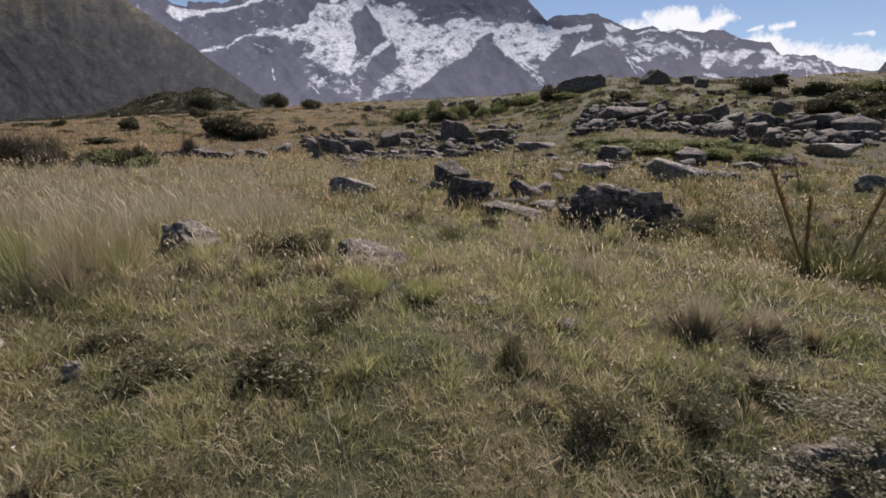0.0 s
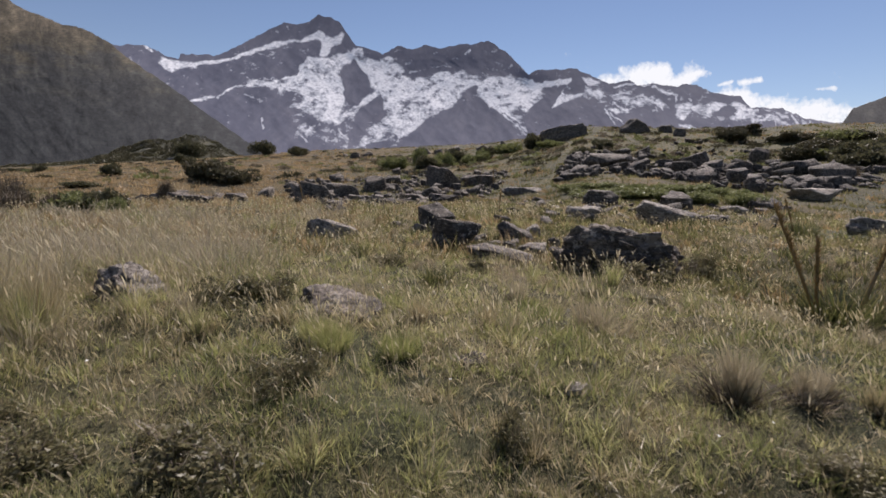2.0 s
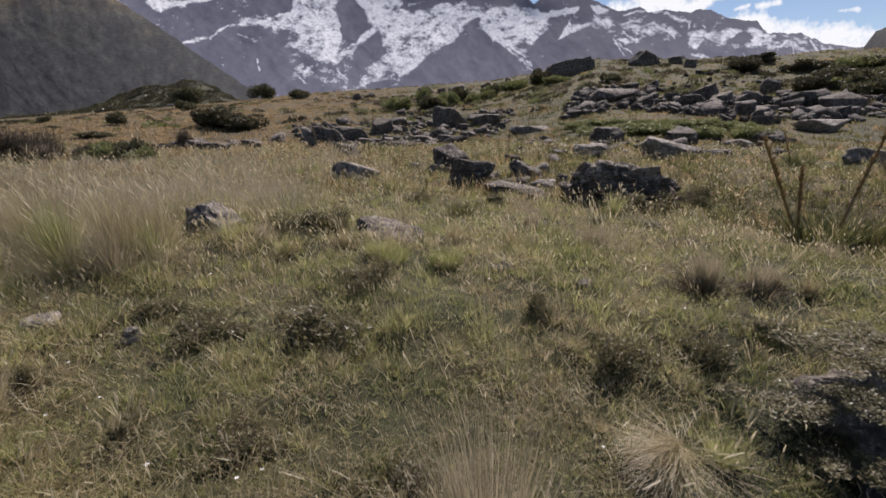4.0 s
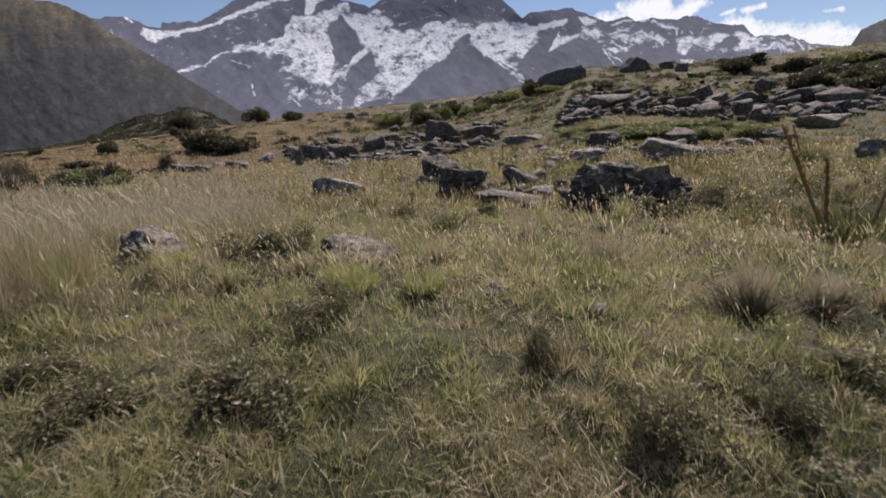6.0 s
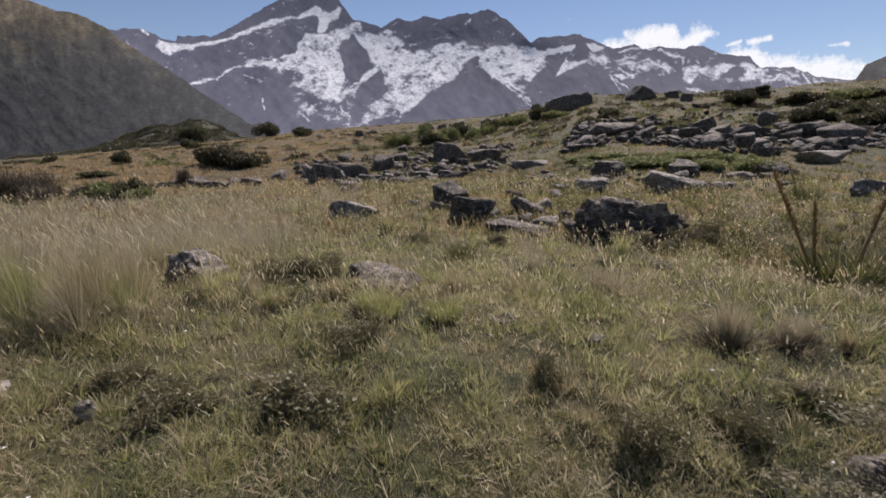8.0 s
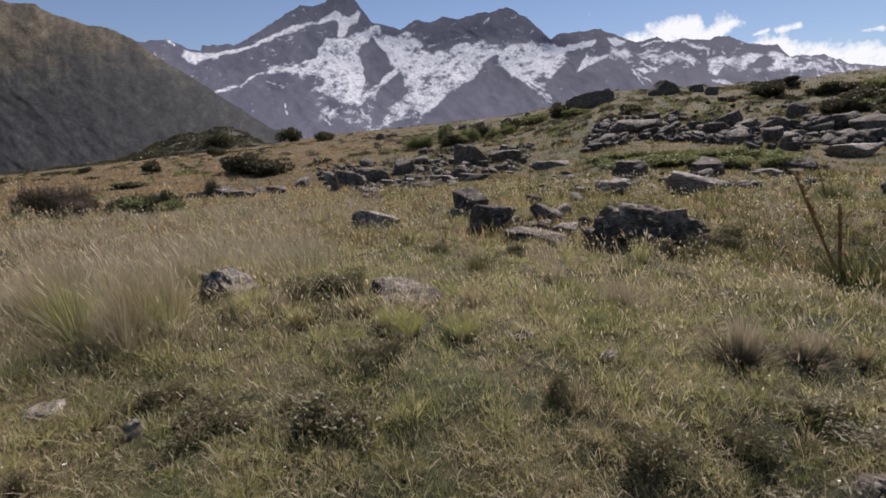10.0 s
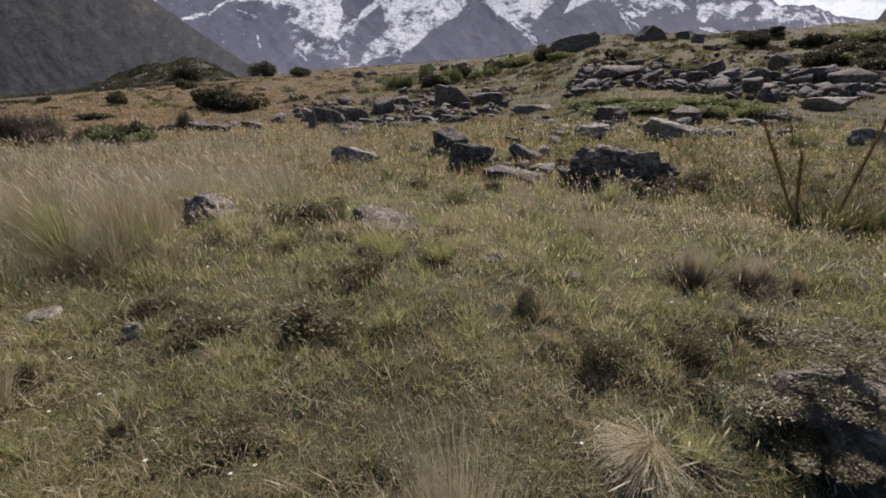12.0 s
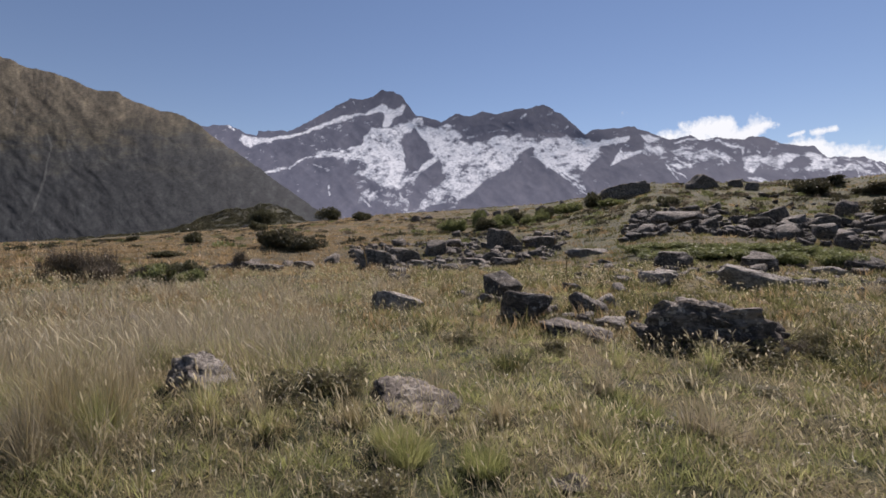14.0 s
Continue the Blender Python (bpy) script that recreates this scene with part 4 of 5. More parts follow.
strew(7, 22, strip(SLOPE), (0.2, 0.6), "stones on the slope", "grey stone half sunk in the grassy slope", (M_PALE, M_ROCK, M_ROCK))
strew(8, 24, band([(-0.8, 11.4, 0.2), (0.2, 10.1, 0.2), (1.1, 8.9, 0.2), (1.7, 8.0, 0.1)]), (0.12, 0.35), "small stones by the dark rocks", "small broken grey stone in short grass", (M_PALE, M_ROCK, M_ROCK))
strew(9, 26, strip([(13.3, 45.3, 17.5, 59.5), (22.4, 48.6, 29.2, 63.3), (28.4, 45.3, 37.5, 59.7)]), (0.5, 1.4), "stones above the boulder field", "grey stones on the grassy hillside", (M_ROCK, M_DARK, M_DARK), one=True)


# ---- plants: blades, leaves and stems from arrays ----
def ribbon(base, turn, length, width, lean, bend, seg=2, face=None, taper=0.75):
    """Curved tapering blades, each its own island: arrays of one value per blade give vertices and triangles."""
    n = len(base)
    turn, length, width, lean, bend = [np.broadcast_to(np.asarray(a, float), (n,)) for a in (turn, length, width, lean, bend)]
    face = turn + math.pi / 2 if face is None else face
    side = np.stack([np.cos(face), np.sin(face), np.zeros(n)], -1)
    ahead = np.stack([np.cos(turn), np.sin(turn), np.zeros(n)], -1)
    rings = []
    for k in range(seg + 1):
        s = k / seg
        out = length * (np.sin(lean) * s + bend * s * s * 0.6)
        up = length * (np.cos(lean) * s - bend * bend * s * s * 0.38)
        mid = base + ahead * out[:, None]
        mid[:, 2] += up
        w = (width * (1 - s ** 2 * taper) * 0.5)[:, None]
        rings += [mid - side * w, mid + side * w] if k < seg else [mid]
    m = 2 * seg + 1
    co = np.stack(rings, 1).reshape(-1, 3)
    tri = []
    for k in range(seg - 1):
        a = 2 * k
        tri += [(a, a + 1, a + 3), (a, a + 3, a + 2)]
    tri.append((2 * seg - 2, 2 * seg - 1, 2 * seg))
    faces = (np.arange(n)[:, None, None] * m + np.array(tri)[None]).reshape(-1, 3)
    return co, faces


def joined(*pieces):
    co, faces, at = [], [], 0
    for c, f in pieces:
        co.append(c)
        faces.append(f + at)
        at += len(c)
    return np.concatenate(co), np.concatenate(faces)


def spindles(base, turn, length, width, lean, bend):
    """Plump seed heads: two crossed ribbons that swell in the middle."""
    n = len(base)
    made = []
    for twist in (0.0, math.pi / 2):
        face = np.broadcast_to(np.asarray(turn, float), (n,)) + math.pi / 2 + twist
        side = np.stack([np.cos(face), np.sin(face), np.zeros(n)], -1)
        ahead = np.stack([np.cos(turn), np.sin(turn), np.zeros(n)], -1)
        rings = []
        for s, w in ((0, 0.25), (0.35, 1.0), (0.75, 0.7), (1, 0)):
            mid = base + ahead * (length * (np.sin(lean) * s + 0.5 * bend * s * s))[:, None]
            mid[:, 2] += length * np.cos(lean) * s * (1 - 0.25 * s * bend)
            half = (width * w * 0.5)[:, None]
            rings += [mid - side * half, mid + side * half] if s < 1 else [mid]
        co = np.stack(rings, 1).reshape(-1, 3)
        tri = np.array([(0, 1, 3), (0, 3, 2), (2, 3, 5), (2, 5, 4), (4, 5, 6)])
        made.append((co, (np.arange(n)[:, None, None] * 7 + tri[None]).reshape(-1, 3)))
    return joined(*made)


def part(name, arrays, mat, parent, label="", kind=""):
    ob = new(name, mesh_from(name, *arrays, mat))
    ob.parent = parent
    return tagged(ob, label, kind=kind)


def scatter(rng, n, near, far, wide=1.02, power=1.0):
    """Places over the meadow ahead of the walk, thinning with distance."""
    a = rng.uniform(-wide, wide, n)
    t = rng.rand(n)
    r = near * (far / near) ** t if power == 1.0 else (near ** (1 - power) + t * (far ** (1 - power) - near ** (1 - power))) ** (1 / (1 - power))
    x, y = r * np.sin(a), r * np.cos(a) - 0.9
    return x, y, r


def on_ground(x, y, sink=0.01):
    return np.stack([x, y, height(x, y) - sink], -1)


def meadow_stuff(name, label, mat, arrays):
    ob = new(name, mesh_from(name, *arrays, mat))
    return tagged(ob, label, "grass", kind="stuff")


WIND = 2.7


def clumped(rng, x, y, r, share, count, spread):
    """Draws a share of the places together into tufts; also which way each blade leans out of its tuft."""
    n = len(x)
    out = rng.uniform(0, 6.28, n)
    pick = rng.rand(n) < share
    k = max(int(pick.sum() / count), 1)
    which = rng.randint(k, size=int(pick.sum()))
    order = np.flatnonzero(pick)
    hub = rng.permutation(order)[:k]
    q = spread * np.sqrt(rng.rand(len(order))) * (0.6 + 0.12 * r[hub][which]) * rng.uniform(0.5, 1.6, k)[which]
    a = out[order]
    x, y, r, tuft = x.copy(), y.copy(), r.copy(), np.full(n, -1)
    x[order], y[order], r[order], tuft[order] = x[hub][which] + q * np.cos(a), y[hub][which] + q * np.sin(a), r[hub][which], which
    vigour = np.where(tuft < 0, 0.75, rng.uniform(0.4, 1.85, k)[tuft])
    hue = np.where(tuft < 0, rng.rand(n), rng.rand(k)[tuft])
    return x, y, r, out, vigour, hue


def turf():
    """Short turf in tufts and hummocks: green where it is moist, straw-coloured on the dry humps."""
    rng = np.random.RandomState(21)
    x, y, r = scatter(rng, 560000, 0.75, 24, power=1.0)
    hump = fbm(x / 0.4, y / 0.4, 3, 31)
    keep = rng.rand(len(x)) < 0.4 * smooth(0.3, 0.52, hump) + 0.62
    x, y, r = x[keep], y[keep], r[keep]
    x, y, r, out, vigour, hue = clumped(rng, x, y, r, 0.7, 36, 0.045)
    hump = fbm(x / 0.4, y / 0.4, 3, 31)
    n = len(x)
    tall = 0.7 + 0.5 * smooth(1.4, 2.6, y) + 0.35 * smooth(0.55, 0.75, fbm(x / 1.3, y / 1.3, 2, 32))
    length = (0.024 + 0.1 * hump * rng.rand(n) ** 0.9) * (1 + 0.02 * r) * tall * vigour
    width = np.maximum(0.003, 0.0014 * r ** 0.85) * rng.uniform(0.6, 1.3, n)
    turn = np.where(rng.rand(n) < 0.1, WIND + rng.normal(0, 1.2, n), out)
    lean, bend = rng.uniform(0.02, 0.8, n), rng.uniform(0, 0.9, n)
    dry = hue < 0.12 + 0.14 * (1 - smooth(1.6, 3.0, y)) + 0.42 * smooth(0.48, 0.68, fbm(x / 0.9, y / 0.9, 3, 35)) + 0.08 * smooth(2.5, 6, y) - 0.12 * smooth(0.5, 2.5, x)
    olive = ~dry & (rng.rand(n) < 0.12 + 0.5 * smooth(0.8, 3.2, x) * smooth(2.2, 4.0, y))
    for name, label, mat, pick in (("green_turf", "short green meadow turf", M_TURF, ~dry & ~olive), ("olive_turf", "short olive meadow turf", M_OLIVE, olive), ("dry_turf", "short straw-coloured meadow turf", M_STRAW, dry)):
        made = []
        for seg, some in ((2, pick & (r < 5)), (1, pick & (r >= 5))):
            made.append(ribbon(on_ground(x[some], y[some]), turn[some], length[some], width[some] * (1.8 - 0.4 * seg), lean[some], bend[some], seg, rng.uniform(0, 6.28, int(some.sum()))))
        meadow_stuff(name, label, mat, joined(*made))


def turf_behind():
    """Plainer turf round and behind the start of the walk."""
    rng = np.random.RandomState(30)
    n = 60000
    a, r = rng.uniform(0.98, 2 * math.pi - 0.98, n), 0.3 + 7.5 * rng.rand(n) ** 0.7
    x, y = r * np.sin(a), r * np.cos(a) - 0.9
    x, y, r, out, vigour, hue = clumped(rng, x, y, r, 0.5, 25, 0.06)
    for name, label, mat, pick in (("back_turf", "short green meadow turf", M_TURF, hue > 0.3), ("back_dry_turf", "short straw-coloured meadow turf", M_STRAW, hue <= 0.3)):
        m = int(pick.sum())
        meadow_stuff(name, label, mat, ribbon(on_ground(x[pick], y[pick]), out[pick], rng.uniform(0.04, 0.11, m) * vigour[pick], 0.005 + 0.0012 * r[pick], rng.uniform(0.05, 0.9, m), 0.3, 1, rng.uniform(0, 6.28, m)))


def herbs():
    """Tiny round leaves of mat plants between the blades."""
    rng = np.random.RandomState(28)
    x, y, r = scatter(rng, 52000, 0.8, 8, power=1.3)
    keep = rng.rand(len(x)) < smooth(0.36, 0.56, fbm(x / 0.55, y / 0.55, 3, 45))
    x, y, r = x[keep], y[keep], r[keep]
    n = len(x)
    size = rng.uniform(0.006, 0.014, n) * (0.7 + 0.2 * r)
    base = on_ground(x, y, -0.012)
    base[:, 2] += rng.uniform(0, 0.03, n)
    meadow_stuff("mat_herbs", "low mats of small green-leaved herbs", M_HERB,
                 ribbon(base, rng.uniform(0, 6.28, n), size, size * rng.uniform(0.45, 0.8, n), rng.uniform(0.5, 1.5, n), 0.1, 2, None, 0.5))


def thatch():
    """Dead straw that lies flat among the turf."""
    rng = np.random.RandomState(29)
    x, y, r = scatter(rng, 130000, 0.8, 14, power=0.95)
    keep = rng.rand(len(x)) < 0.22 + smooth(0.48, 0.66, fbm(x / 0.6, y / 0.6, 3, 38))
    x, y, r = x[keep], y[keep], r[keep]
    n = len(x)
    return meadow_stuff("straw_thatch", "flattened dead straw among the turf", M_STRAW,
                        ribbon(on_ground(x, y, -0.045), rng.uniform(0, 6.28, n), rng.uniform(0.15, 1.0, n) ** 2 * 0.12, np.maximum(0.0026, 0.0012 * r), rng.uniform(0.5, 1.5, n), rng.uniform(-0.2, 0.5, n), 2, rng.uniform(0, 6.28, n)))


def far_grass():
    """Coarser tufts over the slope and the field up to the crest."""
    rng = np.random.RandomState(22)
    x, y, r = scatter(rng, 230000, 8, 150, 0.95, power=0.75)
    keep = rng.rand(len(x)) < smooth(0.22, 0.5, fbm(x / 1.6, y / 1.6, 3, 34)) + 0.2
    x, y, r, out, vigour, hue = clumped(rng, x[keep], y[keep], r[keep], 0.65, 22, 0.075)
    dry = fbm(x / 7, y / 7, 3, 33)
    n = len(x)
    length = (0.08 + 0.22 * dry * rng.rand(n)) * (1 + 0.004 * r) * vigour
    width = 0.0016 * r ** 0.95 * rng.uniform(0.7, 1.4, n)
    straw = hue < 0.26 + 0.66 * smooth(-0.05, -0.35, x / y) + 0.3 * (dry - 0.5)
    turn = np.where(rng.rand(n) < 0.3, WIND + rng.normal(0, 1.0, n), out)
    for name, label, mat, pick in (("slope_grass", "green and olive grass tufts on the slope", M_OLIVE, ~straw), ("field_grass", "dry tawny grass over the field", M_TAWNY, straw)):
        made = []
        for seg, some in ((2, pick & (r < 26)), (1, pick & (r >= 26))):
            m = int(some.sum())
            made.append(ribbon(on_ground(x[some], y[some]), turn[some], length[some], width[some] * (1.9 - 0.45 * seg), rng.uniform(0.05, 0.8, m), rng.uniform(0, 0.6, m), seg, rng.uniform(0, 6.28, m)))
        meadow_stuff(name, label, mat, joined(*made))


def seeding_grass():
    """Thin dry flowering stems with pale heads that bow with the wind."""
    rng = np.random.RandomState(23)
    x, y, r = scatter(rng, 34000, 0.9, 22, power=0.9)
    keep = rng.rand(len(x)) < 0.12 + 1.1 * smooth(0.45, 0.7, fbm(x / 1.5, y / 1.5, 2, 36)) * smooth(2.0, 4.5, y) + 0.5 * smooth(-0.3, -1.6, x) * smooth(2.4, 3.4, y)
    x, y, r = x[keep], y[keep], r[keep]
    n = len(x)
    length = rng.uniform(0.09, 0.27, n) * (0.75 + 0.45 * smooth(2, 6, y))
    turn = WIND + rng.normal(0, 1.4, n)
    lean, bend = rng.uniform(0.0, 0.3, n), rng.uniform(0.05, 0.7, n)
    width = np.maximum(0.0014, 0.0007 * r)
    base = on_ground(x, y)
    meadow_stuff("dry_stems", "thin dry flowering grass stems", M_STRAW, ribbon(base, turn, length, width, lean, bend, 3, rng.uniform(0, 6.28, n), 0.5))
    tip = base + np.stack([np.cos(turn), np.sin(turn), np.zeros(n)], -1) * (length * (np.sin(lean) + bend * 0.6) * 0.93)[:, None]
    tip[:, 2] += length * (np.cos(lean) - bend * bend * 0.38) * 0.93
    head = rng.rand(n) < 0.75
    h = int(head.sum())
    meadow_stuff("seed_heads", "pale feathery seed heads of dry grass", M_SEED,
                 spindles(tip[head], turn[head], rng.uniform(0.025, 0.06, h), np.maximum(0.0045, 0.0021 * r[head]), lean[head] + bend[head] * 0.6, bend[head]))


def long_grass():
    """A drift of long wispy grass, straw over green, with bowed plumes standing out of it."""
    rng = np.random.RandomState(24)
    n = 46000
    x, y = rng.normal(-3.3, 1.15, n), rng.normal(4.6, 1.3, n)
    x2, y2 = rng.uniform(-9, -2.2, n // 4), rng.uniform(5, 13, n // 4)
    x, y = np.concatenate([x, x2]), np.concatenate([y, y2])
    clear = (np.hypot(x + 2.45, y - 4.2) > 0.75) & (y > 2.6) & (x < -1.75) & (fbm(x / 0.7, y / 0.7, 2, 41) > 0.36)
    x, y = x[clear], y[clear]
    x, y, r, out, vigour, hue = clumped(rng, x, y, np.hypot(x, y), 0.7, 60, 0.11)
    n = len(x)
    length = rng.uniform(0.16, 0.5, n) * (0.45 + 0.75 * smooth(0.3, 0.65, fbm(x / 0.9, y / 0.9, 2, 42))) * (0.72 + 0.28 * vigour)
    turn = np.where(rng.rand(n) < 0.45, WIND + rng.normal(0, 0.7, n), out)
    green = hue < 0.36 - 0.2 * smooth(4.5, 7, y)
    for name, label, mat, pick in (("long_green_grass", "soft green grass under the long straw", M_TURF, green), ("long_straw_grass", "long wispy straw grass bowed by the wind", M_WISP, ~green)):
        m = int(pick.sum())
        meadow_stuff(name, label, mat, ribbon(on_ground(x[pick], y[pick]), turn[pick], length[pick] * (0.8 if mat == M_TURF else 1.0), np.maximum(0.0022, 0.00075 * r[pick]), rng.uniform(0.05, 0.6, m), rng.uniform(0.1, 0.9, m), 3, rng.uniform(0, 6.28, m)))
    n = 300
    x, y = rng.normal(-3.4, 1.0, n), rng.normal(4.7, 1.3, n)
    keep = (y > 3.0) & (x < -2.2)
    x, y = x[keep], y[keep]
    n = len(x)
    base, turn, tall = on_ground(x, y), WIND + rng.normal(0, 0.5, n), rng.uniform(0.4, 0.72, n)
    lean, bend = rng.uniform(0.05, 0.3, n), rng.uniform(0.3, 0.8, n)
    meadow_stuff("plume_stems", "thin bowed stems of long grass", M_STRAW, ribbon(base, turn, tall, np.full(n, 0.004), lean, bend, 4, None, 0.4))
    tip = base + np.stack([np.cos(turn), np.sin(turn), np.zeros(n)], -1) * (tall * (np.sin(lean) + bend * 0.6) * 0.92)[:, None]
    tip[:, 2] += tall * (np.cos(lean) - bend * bend * 0.38) * 0.92
    meadow_stuff("plumes", "pale nodding plumes of long grass", M_SEED, spindles(tip, turn, rng.uniform(0.08, 0.14, n), rng.uniform(0.008, 0.013, n), lean + bend * 0.9, bend))


turf()
turf_behind()
herbs()
thatch()
far_grass()
seeding_grass()
long_grass()


def fan(rng, n, radius, length, width, lean, bend, seg=3, wind=0.0):
    """A tuft's blades about its own foot."""
    a, q = rng.uniform(0, 6.28, n), radius * np.sqrt(rng.rand(n))
    base = np.stack([q * np.cos(a), q * np.sin(a), np.full(n, -0.03)], -1)
    turn = np.where(rng.rand(n) < wind, WIND + rng.normal(0, 0.6, n), a + rng.normal(0, 0.5, n))
    size = rng.uniform(*length, n)
    return base, turn, size, rng.uniform(*width, n), rng.uniform(*lean, n) * (0.4 + q / radius), rng.uniform(*bend, n), seg, rng.uniform(0, 6.28, n)


def tussock(seed, tall, mat=None, blades=420, dead=0.35, spread=1.0, wind=0.2, foot=1.0, label="tussock of fine tawny grass with pale seed heads"):
    rng = np.random.RandomState(seed)
    ob = tagged(new("tussock"), label, "tussock", "tussocks in the meadow")
    blades = int(1.4 * blades)
    k = int(blades * (1 - dead))
    part("foliage", ribbon(*fan(rng, k, 0.042 * foot * tall / 0.4, (0.5 * tall, tall), (0.0012, 0.0026), (0.0, 0.27 * spread), (0.0, 0.42 * spread + 0.7 * max(0.0, wind - 0.2)), 3, wind)), mat or M_STRAW, ob, kind="stuff")
    part("dead_foliage", ribbon(*fan(rng, blades - k, 0.075 * tall / 0.4, (0.25 * tall, 0.8 * tall), (0.003, 0.006), (0.4 * spread, 1.1 * spread), (0.3, 1.0), 3, 0.2)), M_TWIG if dead > 0.3 else M_STRAW, ob, "brown dead leaves at the foot", "stuff")
    base, turn, size, width, lean, bend, _, face = fan(rng, 14, 0.06, (0.9 * tall, 1.25 * tall), (0.0025, 0.0035), (0.0, 0.35), (0.1, 0.5), 3, 0.5)
    part("flowering_straw", ribbon(base, turn, size, width, lean, bend, 3, face, 0.4), M_STRAW, ob, "thin flowering stems", "stuff")
    tip = base + np.stack([np.cos(turn), np.sin(turn), np.zeros(14)], -1) * (size * (np.sin(lean) + bend * 0.6) * 0.9)[:, None]
    tip[:, 2] += size * (np.cos(lean) - bend * bend * 0.38) * 0.9
    part("seed_head", spindles(tip, turn, rng.uniform(0.05, 0.09, 14), rng.uniform(0.006, 0.009, 14), lean + bend * 0.5, bend), M_SEED, ob, "pale seed heads", "stuff")
    return ob


def set_at(ob, x, y, size=1.0, turn=0.0, tall=1.0, sink=0.0):
    ob.matrix_world = pose(x, y, float(height(x, y)) - sink, 0, 0, turn) @ Matrix.Diagonal((size, size, size * tall, 1))
    return ob


def speargrass(seed, size, stalks, label="yellow-green speargrass clump with stiff pointed leaves"):
    """Stiff leaves in a rosette, dead flower stalks with spiny bracts rising from it."""
    rng = np.random.RandomState(seed)
    ob = tagged(new("speargrass"), label, "plant", "speargrass clumps")
    part("foliage", ribbon(*fan(rng, 420, 0.28 * size, (0.24 * size, 0.5 * size), (0.008 * size, 0.018 * size), (0.2, 1.2), (-0.05, 0.25), 2)), M_SPEAR, ob, kind="stuff")
    for k in range(44):
        one = fan(rng, 1, 0.28 * size, (0.25 * size, 0.48 * size), (0.016 * size, 0.024 * size), (0.3, 1.2), (0.0, 0.3), 4)
        part("leaf", ribbon(*one), M_STALK if k % 9 == 0 else M_SPEAR, ob)
    for way, lean, tall in stalks:
        n = 7
        a, s = radians(way), radians(lean)
        line = [Vector((0.2 * size * math.cos(a) + tall * t * math.sin(s) * math.cos(a), 0.2 * size * math.sin(a) + tall * t * math.sin(s) * math.sin(a), tall * t * math.cos(s) - 0.02)) for t in np.linspace(0, 1, n)]
        stem = tube(line, [0.022 * size * (1 - 0.5 * k / (n - 1)) for k in range(n)], 6)
        post = part("flower_stalk", stem, M_STALK, ob, "brown dead flower stalk")
        m = 220
        t = rng.uniform(0.42, 1.0, m)
        p = np.array([line[0] + (line[-1] - line[0]) * float(v) for v in t])
        part("bract", ribbon(p, rng.uniform(0, 6.28, m), rng.uniform(0.05, 0.09, m) * size, rng.uniform(0.01, 0.016, m) * size, rng.uniform(0.2, 0.8, m), 0.1, 2), M_STALK, post, "dry spiny bracts", "stuff")
    return ob


def dead_stalk(seed, tall, lean):
    """A lone dry flower stalk that stands in the grass."""
    rng = np.random.RandomState(seed)
    ob = tagged(new("dead_stalk"), "thin brown dry flower stalk standing in grass", "stalk", "dry stalks in the meadow")
    top = Vector((tall * math.sin(radians(-lean)), 0, tall))
    line = [top * t - Vector((0, 0, 0.03)) for t in (0, 0.35, 0.7, 1.0)]
    part("stem", tube(line, [0.03 * tall, 0.027 * tall, 0.02 * tall, 0.01 * tall], 6), M_STALK, ob)
    p = np.array([top * float(t) for t in rng.uniform(0.45, 1.0, 60)])
    part("bract", ribbon(p, rng.uniform(0, 6.28, 60), rng.uniform(0.04, 0.09, 60) * tall, 0.02 * tall, rng.uniform(0.3, 1.0, 60), 0.1, 2), M_STALK, ob, "dry spiny bracts", "stuff")
    return ob


def tube(line, radii, sides=6):
    """A round stem along a line of points."""
    co, faces = [], []
    for k, (p, r) in enumerate(zip(line, radii)):
        for j in range(sides):
            a = 2 * math.pi * j / sides
            co.append((p[0] + r * math.cos(a), p[1] + r * math.sin(a), p[2]))
            if k:
                b, c = (k - 1) * sides + j, (k - 1) * sides + (j + 1) % sides
                faces += [(b, c, c + sides), (b, c + sides, b + sides)]
    return np.array(co), np.array(faces)


